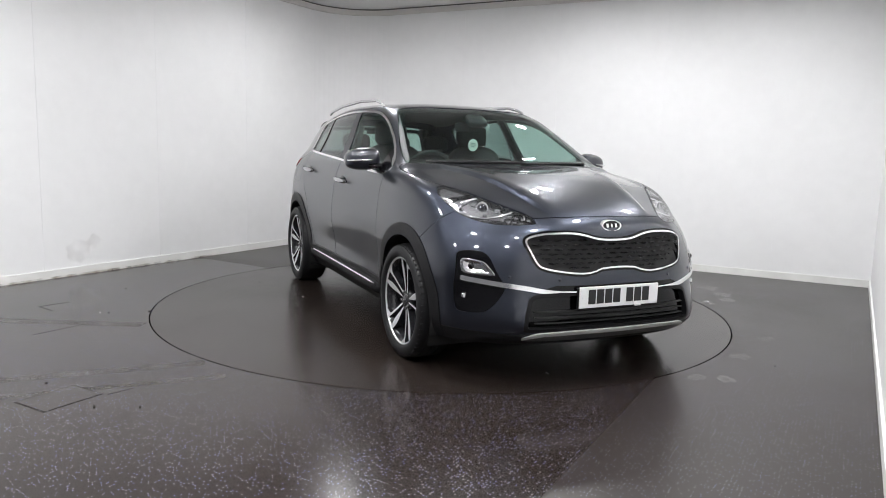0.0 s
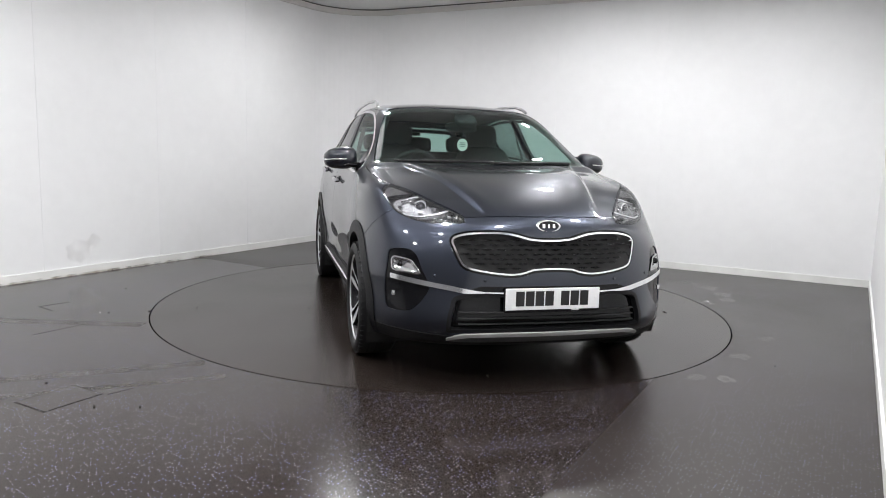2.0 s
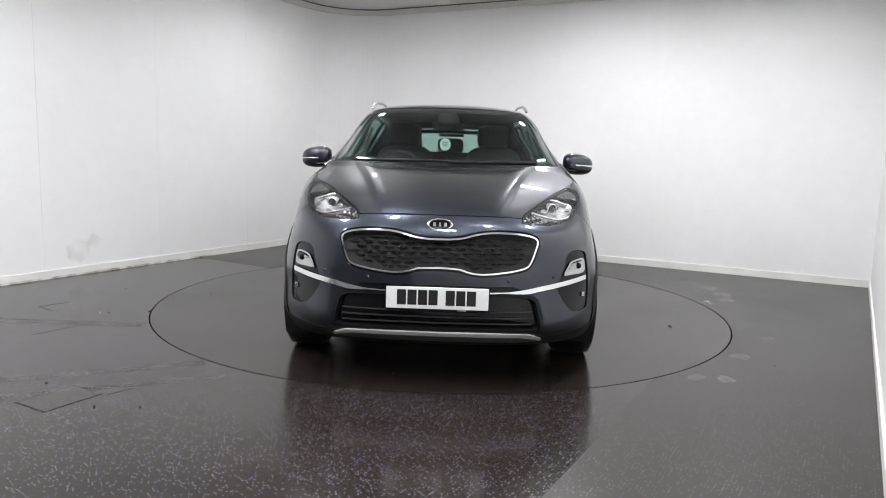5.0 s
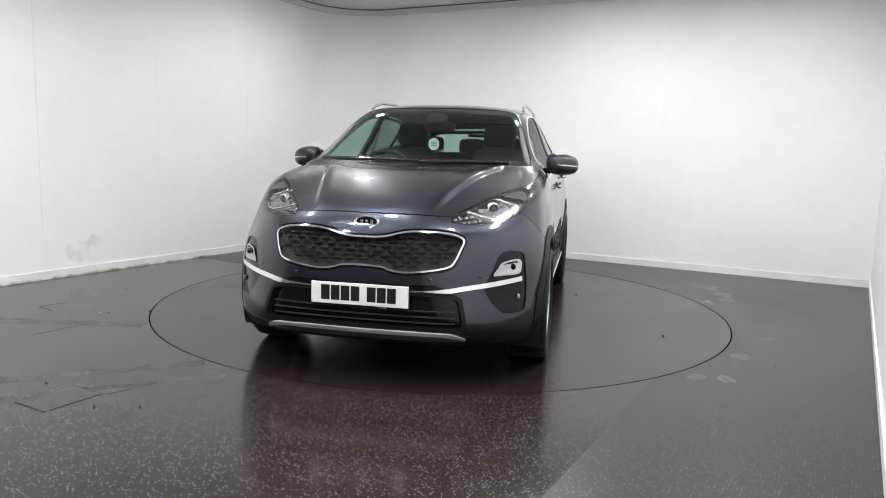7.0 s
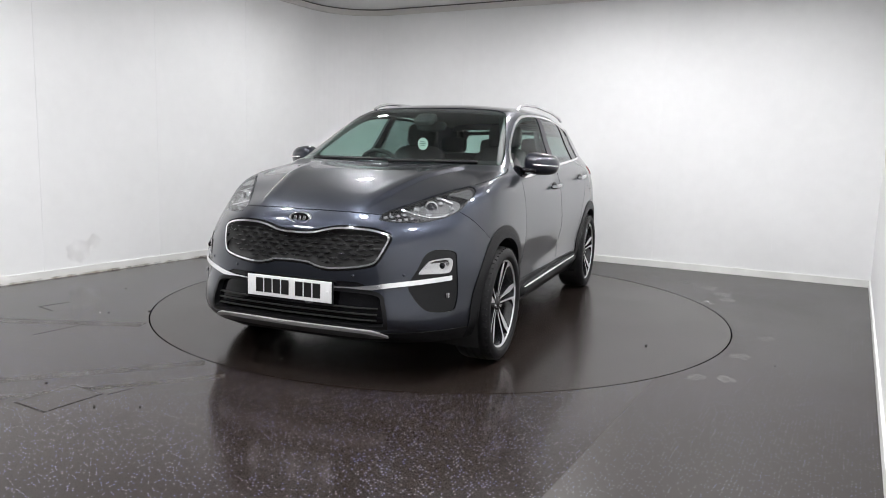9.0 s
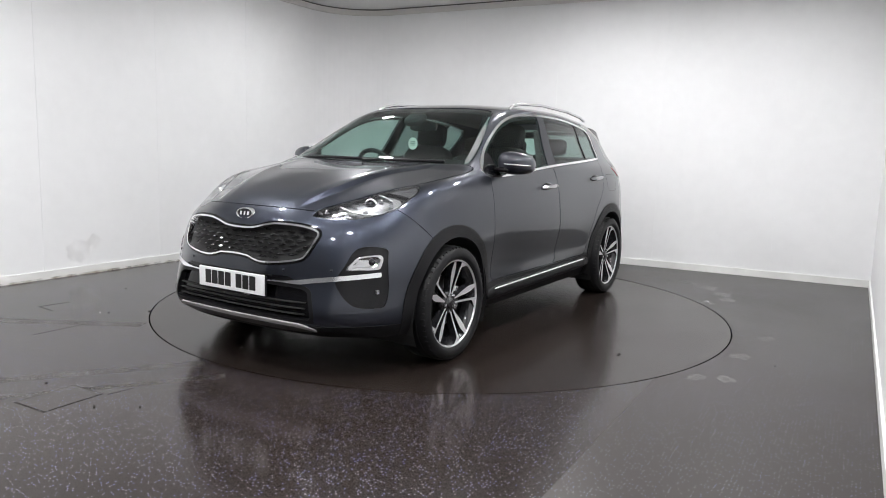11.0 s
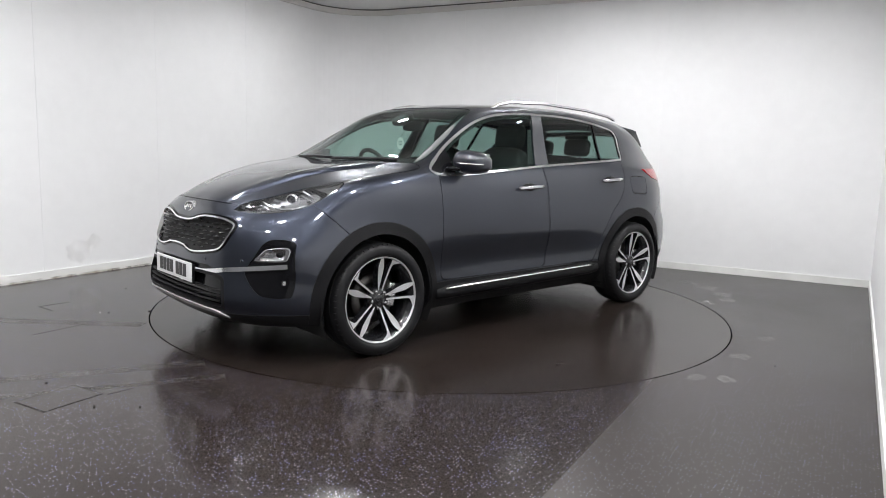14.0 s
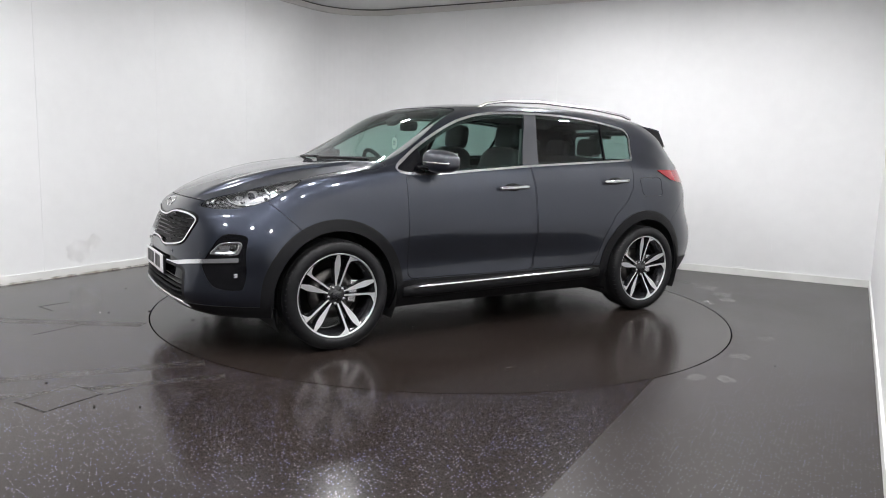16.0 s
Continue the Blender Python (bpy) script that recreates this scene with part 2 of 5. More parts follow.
def build_room():
    # the floor sheet, with the turntable's pit in it
    bm = bmesh.new()
    n = 160
    R = 2.2345
    hole = [bm.verts.new((R * math.cos(2 * math.pi * i / n), R * math.sin(2 * math.pi * i / n), 0)) for i in range(n)]
    low = [bm.verts.new((v.co.x, v.co.y, -0.12)) for v in hole]
    out = []
    for v in hole:
        a = math.atan2(v.co.y, v.co.x)
        dx, dy = math.cos(a), math.sin(a)
        k = min((RIGHT + 0.3) / dx if dx > 1e-6 else (LEFT - 0.3) / dx if dx < -1e-6 else 99, 3.6 / dy if dy > 1e-6 else (FRONT - 0.3) / dy if dy < -1e-6 else 99)
        out.append(bm.verts.new((dx * k, dy * k, 0)))
    for i in range(n):
        j = (i + 1) % n
        bm.faces.new((hole[i], out[i], out[j], hole[j]))
        bm.faces.new((low[i], hole[i], hole[j], low[j]))
    bm.faces.new(low)
    for sx, sy in ((1, 1), (-1, 1), (-1, -1), (1, -1)):
        cx, cy = (RIGHT + 0.3 if sx > 0 else LEFT - 0.3), (3.6 if sy > 0 else FRONT - 0.3)
        a = math.atan2(cy, cx)
        i = int((a % (2 * math.pi)) / (2 * math.pi) * n)
        bm.faces.new((out[i], bm.verts.new((cx, cy, 0)), out[(i + 1) % n]))
    bmesh.ops.recalc_face_normals(bm, faces=bm.faces)
    placed(tagged(part("floor", bm, FLOOR), "dark brown speckled glossy vinyl studio floor", "floor", kind="structure"))

    # duller sheets of the same vinyl along the wall beside the camera and the far wall
    bm = bmesh.new()
    e_, r_, far_ = 1.99, 2.238, 0.33
    a0_, a1_ = math.pi - math.asin(far_ / r_), -math.acos(e_ / r_)
    slab(bm, [(e_, FRONT), (RIGHT, FRONT), (RIGHT, back(RIGHT)), (LEFT, back(LEFT)), (LEFT, far_)] + [(r_ * math.cos(a0_ + (a1_ - a0_) * i / 40), r_ * math.sin(a0_ + (a1_ - a0_) * i / 40)) for i in range(41)], -0.01, 0.0008)
    placed(tagged(part("floor_sheet", bm, MATTFLOOR), "duller worn sheets of dark speckled vinyl along two walls", "floor", kind="structure"))

    W = 0.18
    def wall(name, path, label):
        bm = bmesh.new()
        strip(bm, path, -0.1, HIGH + 0.3, W)
        return placed(tagged(part(name, bm, WALL), label, "wall", kind="structure"))
    cp = corner_path()
    wl = wall("wall_left", [(LEFT, FRONT), cp[0]], "long plain white studio wall with faint board joints")
    wc = wall("wall_corner", cp, "white rounded wall corner of the studio")
    for p in wc.data.polygons:
        p.use_smooth = False
    wb = wall("wall_back", [cp[-1], (RIGHT, back(RIGHT))], "plain white studio wall with faint board joints")
    wr = wall("wall_right", [(RIGHT, back(RIGHT)), (RIGHT, FRONT)], "plain white studio wall beside the camera")
    wf = wall("wall_front", [(RIGHT, FRONT), (LEFT, FRONT)], "dark end wall of the studio, behind the camera")
    wf.data.materials[0] = DARKWALL
    # boards, a few millimetres proud, with open joints
    def boards(parent, a, b, first=0.6, width=1.22):
        a, b = Vector((*a, 0)), Vector((*b, 0))
        along = (b - a).normalized()
        nrm = Vector((along.y, -along.x, 0))
        total, s = (b - a).length, 0.0
        step = first
        while s < total - 0.02:
            e = min(s + step, total)
            bm = bmesh.new()
            p, q = a + along * (s + 0.0007), a + along * (e - 0.0007)
            slab(bm, [(p.x, p.y), (q.x, q.y), (q.x + nrm.x * 0.004, q.y + nrm.y * 0.004), (p.x + nrm.x * 0.004, p.y + nrm.y * 0.004)], 0.0, HIGH)
            ob = part("wall_board", bm, WALL)
            ob.parent = parent
            s, step = e, width
    boards(wl, (LEFT, FRONT), cp[0], first=0.35)
    boards(wb, cp[-1], (RIGHT, back(RIGHT)), first=1.05)
    boards(wr, (RIGHT, back(RIGHT)), (RIGHT, FRONT))
    # skirting
    for nm, path in (("baseboard_left", [(LEFT + 0.018, FRONT), (LEFT + 0.018, cp[0][1])]), ("baseboard_corner", corner_path(0.018)),
                     ("baseboard_back", [(cp[-1][0], cp[-1][1] - 0.018), (RIGHT, back(RIGHT) - 0.018)]), ("baseboard_right", [(RIGHT - 0.018, back(RIGHT)), (RIGHT - 0.018, FRONT)])):
        bm = bmesh.new()
        strip(bm, path, 0.0, 0.075, 0.0135)
        placed(tagged(part(nm, bm, SKIRT), "low cream-white painted skirting board, scuffed", "skirting", kind="structure"))
    # ceiling, with a cove trim under it that follows the walls
    bm = bmesh.new()
    slab(bm, [(LEFT - 0.2, FRONT - 0.2), (RIGHT + 0.2, FRONT - 0.2), (RIGHT + 0.2, 3.5), (LEFT - 0.2, 3.5)], HIGH + 0.08, HIGH + 0.18)
    placed(tagged(part("ceiling", bm, CEIL), "pale grey fine-textured board ceiling", "ceiling", kind="structure"))
    bm = bmesh.new()
    strip(bm, [(LEFT + 0.03, FRONT)] + corner_path(0.03) + [(RIGHT, back(RIGHT) - 0.03)], HIGH, HIGH + 0.08, 0.03)
    strip(bm, [(LEFT + 0.034, FRONT)] + corner_path(0.034) + [(RIGHT, back(RIGHT) - 0.034)], HIGH + 0.066, HIGH + 0.079, 0.03)
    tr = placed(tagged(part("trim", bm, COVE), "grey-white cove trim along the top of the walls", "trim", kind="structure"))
    # the upper strip is coloured dark to stand for shade under the ceiling
    tr.data.materials.append(mat("painted_gap_shade", (0.12, 0.115, 0.11), 0.7))
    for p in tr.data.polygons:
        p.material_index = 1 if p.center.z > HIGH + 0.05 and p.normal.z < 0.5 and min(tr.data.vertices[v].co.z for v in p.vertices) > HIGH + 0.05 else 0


def build_lights():
    first = None
    # the last four, out of view, are added to brighten the walls
    spots = [(x, y) for x in (-1.4, 0.25, 1.9) for y in (-4.9, -3.4, -1.9)] + [(-1.75, 0.9), (0.55, 1.6), (2.3, -0.4), (2.15, 1.35)]
    for x, y in spots:
            m = ROOM @ pose(x, y, HIGH + 0.08)
            if first is None:
                first = new("ceiling_light")
                bm = bmesh.new()
                lathe(bm, [(0.0, 0.10), (0.0, 0.125), (-0.012, 0.122), (-0.022, 0.112), (-0.022, 0.098), (-0.004, 0.098)], 36)
                bmesh.ops.transform(bm, matrix=Matrix.Rotation(radians(90), 4, "X"), verts=bm.verts)
                part("bezel", bm, PANEL_EDGE, first, "white ring bezel", True)
                bm = bmesh.new()
                lathe(bm, [(-0.016, 0.001), (-0.016, 0.098), (-0.004, 0.099)], 36)
                bmesh.ops.transform(bm, matrix=Matrix.Rotation(radians(90), 4, "X"), verts=bm.verts)
                part("diffuser", bm, GLOW, first, "glowing white diffuser")
                tagged(first, "round white LED downlight on the ceiling", "ceiling light", "ceiling downlights")
                first.matrix_world = m
            else:
                copy_thing(first, m)


def build_turntable():
    tt = new("turntable")
    bm = bmesh.new()
    lathe(bm, [(-0.10, 2.2245), (0.0, 2.2245), (0.0, 0.001)], 180)
    bmesh.ops.transform(bm, matrix=Matrix.Rotation(radians(90), 4, "X"), verts=bm.verts)
    part("platform", bm, DECK, tt)
    rnd = random.Random(5)
    for i in range(16):
        bm = bmesh.new()
        a, r, s = rnd.uniform(0, 6.28), rnd.uniform(0.9, 2.1), rnd.uniform(0.006, 0.014)
        box(bm, r * math.cos(a), r * math.sin(a), 0.003, s * rnd.uniform(1, 3), s, 0.004, bevel=0.0015)
        part("crumb", bm, JOINT if rnd.random() < 0.7 else SCUFF, tt)
    return tagged(tt, "flush round turntable in dark speckled vinyl, dark rim gap", "turntable")


def smear_material(name, color, cover, scale):
    m = mat(name, color, 0.45)
    nt = m.node_tree
    tc, n, r = nt.nodes.new("ShaderNodeTexCoord"), nt.nodes.new("ShaderNodeTexNoise"), nt.nodes.new("ShaderNodeMapRange")
    n.inputs["Scale"].default_value, n.inputs["Detail"].default_value = scale, 5
    r.inputs[1].default_value, r.inputs[2].default_value, r.inputs[3].default_value, r.inputs[4].default_value = 0.38, 0.80, 0.0, cover
    nt.links.new(tc.outputs["Object"], n.inputs["Vector"])
    nt.links.new(n.outputs["Fac"], r.inputs[0])
    nt.links.new(r.outputs[0], nt.nodes["Principled BSDF"].inputs["Alpha"])
    return m


def build_marks():
    """Hatches, joints, dried smears and crumbs on the floor, and one stain on the wall."""
    smear = smear_material("dried_footmark", (0.36, 0.35, 0.345), 0.62, 34)
    rnd = random.Random(11)

    def blob(bm, cx, cy, a, b, turn, z):
        pts = []
        for k in range(14):
            q = 2 * math.pi * k / 14
            r = rnd.uniform(0.75, 1.1)
            x, y = a * r * math.cos(q), b * r * math.sin(q)
            pts.append((cx + x * math.cos(turn) - y * math.sin(turn), cy + x * math.sin(turn) + y * math.cos(turn)))
        slab(bm, pts, 0.0004, z)
    for x, y, size in ((1.72, 2.12, .16), (1.89, 1.85, .15), (1.49, 2.31, .15), (2.34, -.25, .10), (2.18, -.86, .09), (2.34, -.80, .09), (2.43, .35, .10), (1.85, 1.40, .13), (1.11, 2.42, .14), (1.98, 1.62, .12), (1.30, 2.30, .10)):
        bm = bmesh.new()
        blob(bm, x, y, size * .62, size * .85, rnd.uniform(-.3, .5), 0.0016)
        placed(tagged(part("floor_smear", bm, smear), "pale dried footmark on the dark vinyl floor", "stain", "dried footmarks"))
    track = smear_material("dried_tyre_track", (0.10, 0.092, 0.085), 0.30, 14)
    for x0, y0, x1, y1, w in ((-1.25, -3.6, -.25, -2.25, .10), (-1.0, -3.75, .02, -2.35, .07), (-2.2, -2.45, -1.25, -1.90, .12)):
        bm = bmesh.new()
        L_, a = math.hypot(x1 - x0, y1 - y0), math.atan2(y1 - y0, x1 - x0)
        box(bm, (x0 + x1) / 2, (y0 + y1) / 2, 0.0006, L_, w, .0008, m=Matrix.Rotation(a, 4, "Z"))
        placed(tagged(part("tyre_track", bm, track), "faint dried tyre track on the dark vinyl floor", "stain", "tyre tracks"))
    hatch = new("floor_hatch")
    bm = bmesh.new()
    box(bm, 0, 0, 0.0008, .222, .288, .0014)
    part("plate", bm, FLOOR, hatch)
    for cx, cy, sx, sy in ((-.115, 0, .005, .30), (.115, 0, .005, .30), (0, -.149, .235, .005), (0, .149, .235, .005)):
        bm = bmesh.new()
        box(bm, cx, cy, 0.0006, sx, sy, .001)
        part("joint", bm, JOINT, hatch)
    tagged(hatch, "flush rectangular access hatch cut into the dark floor", "floor hatch")
    hatch.matrix_world = ROOM @ pose(-.36, -3.04, 0, 0, 0, 1)
    for x0, y0, x1, y1, w in ((-2.30, -2.0, -2.28, -1.79, .007), (-2.30, -2.0, -2.10, -2.02, .004), (-1.57, -2.47, -1.57, -2.04, .003), (-.22, -2.88, -.20, -2.75, .004)):
        bm = bmesh.new()
        L_, a = math.hypot(x1 - x0, y1 - y0), math.atan2(y1 - y0, x1 - x0)
        box(bm, (x0 + x1) / 2, (y0 + y1) / 2, 0.0007, L_, w, .0012, m=Matrix.Rotation(a, 4, "Z"))
        placed(tagged(part("floor_joint", bm, JOINT), "short dark cut line in the vinyl floor", "floor joint"))
    for px, py in ((-1.78, -1.86), (-1.74, -1.82), (-1.55, -1.62), (-.12, -3.02), (.05, -2.9), (-.62, -2.95), (2.55, -.35), (-2.4, -1.2)):
        bm = bmesh.new()
        box(bm, px, py, .003, rnd.uniform(.008, .02), .008, .006, m=Matrix.Rotation(rnd.uniform(0, 3), 4, "Z"), bevel=.002)
        placed(tagged(part("crumb", bm, JOINT if rnd.random() < .8 else SKIRT), "small loose crumb of dirt on the floor", "debris"))
    bm = bmesh.new()
    strip(bm, [(LEFT + .0200, -2.6), (LEFT + .0200, 0.6)], 0.0005, 0.016, 0.0015)
    placed(tagged(part("dirt_line", bm, smear_material("brown_floor_dirt", (.42, .33, .24), .45, 12)), "brown dirt along the foot of the skirting", "stain"))
    stain = smear_material("brown_wall_stain", (.66, .61, .55), .09, 7)
    for y, z, a in ((-1.05, .22, .13), (-.88, .30, .08)):
        bm = bmesh.new()
        blob(bm, 0, 0, a, a * .9, 0, 0.0014)
        for v in bm.verts:
            v.co = (LEFT + .0045 + v.co.z, y + v.co.x, z + v.co.y)
        bmesh.ops.recalc_face_normals(bm, faces=bm.faces)
        placed(tagged(part("wall_stain", bm, stain), "faint brown water stain low on the white wall", "stain"))


build_room()
build_lights()
build_marks()
TURNTABLE = build_turntable()


# ---- the car: one smooth shell drawn through rings of control points, then cut into its panels ----
# x forward from the middle of the wheelbase, y to the car's left, z up
RINGS = []


def ring(xs, ys, zs):
    RINGS.append(np.array([xs, ys, zs], float).T)


# columns: nose centre, two on the nose, front corner, ahead of the front wheel, axle, door edge, door, pillar, door, axle, behind, rear corner, rear, rear centre
Y0 = [0, .30, .55, .74]
SX = [.85, .30, -.25, -.85, -1.335, -1.75]
# lower edge, valance, bumper, bumper top, grille top
ring([2.12, 2.11, 2.05, 1.92, 1.73, 1.335, *SX, -2.00, -2.09, -2.10], [*Y0, .85, .875, .81, .80, .80, .81, .865, .83, .66, .36, 0], [.235] * 4 + [.235, .225] + [.215] * 4 + [.225, .24, .26, .28, .28])
ring([2.212, 2.202, 2.150, 1.96, 1.73, 1.335, *SX, -2.05, -2.17, -2.18], [0, .30, .56, .768, .888, .920, .868, .862, .862, .870, .915, .865, .70, .39, 0], [.325] * 5 + [.33] * 6 + [.34, .36, .37, .37])
ring([2.212, 2.202, 2.135, 1.955, 1.735, 1.335, *SX, -2.085, -2.20, -2.215], [0, .30, .555, .762, .890, .925, .873, .861, .863, .882, .920, .872, .72, .39, 0], [.48] * 15)
ring([2.200, 2.190, 2.110, 1.945, 1.735, 1.335, *SX, -2.065, -2.18, -2.195], [0, .30, .54, .750, .880, .922, .895, .890, .892, .900, .918, .872, .72, .39, 0], [.63, .63, .63, .635, .64, .65] + [.65] * 9)
ring([2.155, 2.143, 2.062, 1.895, 1.695, 1.335, *SX, -2.020, -2.13, -2.145], [0, .30, .525, .712, .838, .900, .898, .895, .895, .898, .905, .858, .700, .39, 0], [.785, .785, .79, .80, .81, .81] + [.81] * 9)
# shoulder and bonnet lip
ring([2.088, 2.072, 1.985, 1.828, 1.650, 1.335, *SX, -2.00, -2.10, -2.12], [0, .30, .517, .686, .808, .880, .884, .880, .878, .876, .880, .838, .685, .38, 0], [.890, .883, .872, .884, .920, .945, .955, .965, .975, .985, .98, .975, .97, .97, .97])
# bonnet
ring([1.895, 1.880, 1.825, 1.725, 1.575, 1.30, .87, .30, -.25, -.85, -1.32, -1.68, -1.93, -2.01, -2.03], [0, .30, .50, .648, .772, .850, .862, .857, .855, .852, .845, .810, .675, .38, 0], [.996, .988, .972, .986, 1.017, 1.034, 1.045, 1.055, 1.07, 1.09, 1.10, 1.10, 1.10, 1.10, 1.10])
ring([1.50, 1.50, 1.47, 1.42, 1.34, 1.15, .880, .30, -.25, -.85, -1.31, -1.685, -1.935, -2.005, -2.025], [0, .30, .51, .660, .765, .820, .845, .842, .840, .833, .812, .770, .645, .365, 0], [1.104, 1.103, 1.094, 1.083, 1.084, 1.092, 1.092, 1.097, 1.115, 1.145, 1.16, 1.16, 1.155, 1.15, 1.15])
# foot of the windscreen and waistline
ring([1.125, 1.117, 1.088, 1.048, 1.010, .955, .893, .30, -.25, -.85, -1.30, -1.67, -1.915, -1.975, -1.995], [0, .30, .50, .650, .745, .792, .818, .822, .820, .808, .780, .730, .620, .35, 0], [1.150, 1.153, 1.155, 1.153, 1.148, 1.135, 1.122, 1.130, 1.155, 1.19, 1.21, 1.21, 1.20, 1.20, 1.20])
# windows
ring([.775, .767, .737, .695, .643, .545, .415, .10, -.30, -.85, -1.27, -1.63, -1.845, -1.91, -1.93], [0, .28, .465, .585, .663, .697, .717, .728, .730, .722, .700, .660, .565, .33, 0], [1.338, 1.338, 1.336, 1.334, 1.330, 1.320, 1.316, 1.325, 1.335, 1.345, 1.345, 1.34, 1.33, 1.33, 1.33])
ring([.44, .43, .40, .35, .285, .175, .03, -.14, -.42, -.88, -1.25, -1.585, -1.775, -1.845, -1.865], [0, .26, .43, .528, .588, .620, .634, .642, .642, .634, .618, .585, .50, .29, 0], [1.528, 1.526, 1.522, 1.517, 1.512, 1.502, 1.502, 1.512, 1.518, 1.508, 1.482, 1.457, 1.442, 1.442, 1.442])
# roof
ring([.24, .23, .20, .16, .10, .01, -.11, -.25, -.48, -.88, -1.22, -1.535, -1.71, -1.775, -1.795], [0, .24, .39, .475, .528, .556, .570, .576, .577, .570, .553, .52, .44, .26, 0], [1.574, 1.572, 1.566, 1.561, 1.557, 1.556, 1.560, 1.564, 1.567, 1.560, 1.538, 1.515, 1.500, 1.500, 1.500])
ring([-.12, -.13, -.15, -.18, -.21, -.25, -.31, -.40, -.56, -.86, -1.08, -1.26, -1.36, -1.40, -1.41], [0, .13, .20, .25, .285, .305, .315, .32, .32, .315, .305, .285, .24, .14, 0], [1.600, 1.600, 1.599, 1.598, 1.597, 1.596, 1.596, 1.597, 1.597, 1.590, 1.578, 1.565, 1.558, 1.555, 1.554])
ring([-.30, -.305, -.315, -.33, -.35, -.37, -.41, -.46, -.57, -.78, -.92, -1.02, -1.07, -1.09, -1.10], [0] * 15, [1.606, 1.606, 1.606, 1.606, 1.605, 1.605, 1.605, 1.605, 1.604, 1.599, 1.593, 1.587, 1.583, 1.581, 1.580])


def spline(P, t, ts):
    """Natural cubic spline through P at knots t, along axis 0."""
    n = len(t)
    h = np.diff(t)
    A = np.zeros((n, n))
    rhs = np.zeros_like(P)
    A[0, 0] = A[-1, -1] = 1
    for i in range(1, n - 1):
        A[i, i - 1], A[i, i], A[i, i + 1] = h[i - 1], 2 * (h[i - 1] + h[i]), h[i]
        rhs[i] = 6 * ((P[i + 1] - P[i]) / h[i] - (P[i] - P[i - 1]) / h[i - 1])
    M = np.linalg.solve(A, rhs.reshape(n, -1)).reshape(P.shape)
    k = np.clip(np.searchsorted(t, ts, "right") - 1, 0, n - 2)
    a = (t[k + 1] - ts) / h[k]
    b = 1 - a
    sh = (-1,) + (1,) * (P.ndim - 1)
    a, b, hk = a.reshape(sh), b.reshape(sh), h[k].reshape(sh)
    return a * P[k] + b * P[k + 1] + ((a ** 3 - a) * M[k] + (b ** 3 - b) * M[k + 1]) * hk ** 2 / 6


def nmid(S):
    return int(np.argmin(np.abs(S[:, 40, 0])))


def shell():
    """The left half of the car's skin: one row a vertex of place, normal and (column, ring)."""
    G = np.array(RINGS)                                  # rings, columns, 3
    flip = np.array([1, -1, 1])
    G = np.concatenate([G[:, 3:0:-1] * flip, G, G[:, -2:-5:-1] * flip], 1)
    cu = np.sqrt(((np.diff(G, axis=1)) ** 2).sum(2))[:11].mean(0)
    u = np.concatenate([[0], np.cumsum(np.maximum(cu, 0.04))])
    cv = np.sqrt(((np.diff(G, axis=0)) ** 2).sum(2))[:, 3:18].mean(1)
    v = np.concatenate([[0], np.cumsum(cv)])
    us = np.concatenate([np.linspace(u[i], u[i + 1], 37 if i < 7 else 27)[:-1] for i in range(3, 17)] + [[u[17]]])
    vs = np.concatenate([np.linspace(v[i], v[i + 1], 23 if i in (1, 2, 3) else 19)[:-1] for i in range(len(v) - 1)] + [[v[-1]]])
    S = spline(G, v, vs)
    S = spline(np.swapaxes(S, 0, 1), u, us)              # columns, rings, 3
    S[0, :, 1] = S[-1, :, 1] = 0
    # the bonnet's raised middle: its flanks drop away outside two converging creases
    gx, gy = S[:, :, 0], S[:, :, 1]
    vi = np.interp(vs, v, np.arange(len(v)))[None, :]
    fade = np.clip((vi - 5.2) / 0.9, 0, 1) * np.clip((8.0 - vi) / 0.25, 0, 1) * np.clip((gx - 0.95) / 0.1, 0, 1)
    edge = np.clip((gy - (0.30 + (2.05 - gx) * 0.27)) / 0.034, 0, 1)
    S[:, :, 2] -= 0.016 * fade * edge * edge * (3 - 2 * edge) * np.clip((0.86 - gy) / 0.15, 0, 1)
    S[:, :, 2] += 0.006 * fade * np.exp(-((gy - (0.27 + (2.05 - gx) * 0.27)) / 0.05) ** 2)
    du, dv = np.gradient(S, axis=0), np.gradient(S, axis=1)
    du[0, :, 0] = du[0, :, 2] = du[-1, :, 0] = du[-1, :, 2] = 0
    N = np.cross(du, dv)
    N[:, -1] = (0, 0, 1)
    N /= np.linalg.norm(N, axis=2, keepdims=True) + 1e-12
    if N[nmid(S), 40, 1] < 0:
        N = -N
    N[:, -1] = (0, 0, 1)
    nu, nv = S.shape[:2]
    gi, gj = np.meshgrid(np.interp(us, u, np.arange(len(u)) - 3), np.interp(vs, v, np.arange(len(v))), indexing="ij")
    A = np.concatenate([S.reshape(-1, 3), N.reshape(-1, 3), gi.reshape(-1, 1), gj.reshape(-1, 1)], 1)
    i, j = np.meshgrid(np.arange(nu - 1), np.arange(nv - 1), indexing="ij")
    a = (i * nv + j).ravel()
    b, c_, d_ = a + nv, a + nv + 1, a + 1
    F = np.concatenate([np.stack([a, b, c_], 1), np.stack([a, c_, d_], 1)])
    p = A[F][:, :, :3]
    fn = np.cross(p[:, 1] - p[:, 0], p[:, 2] - p[:, 0])
    wrong = (fn * A[F][:, :, 3:6].sum(1)).sum(1) < 0
    F[wrong] = F[wrong][:, ::-1]
    return A, F


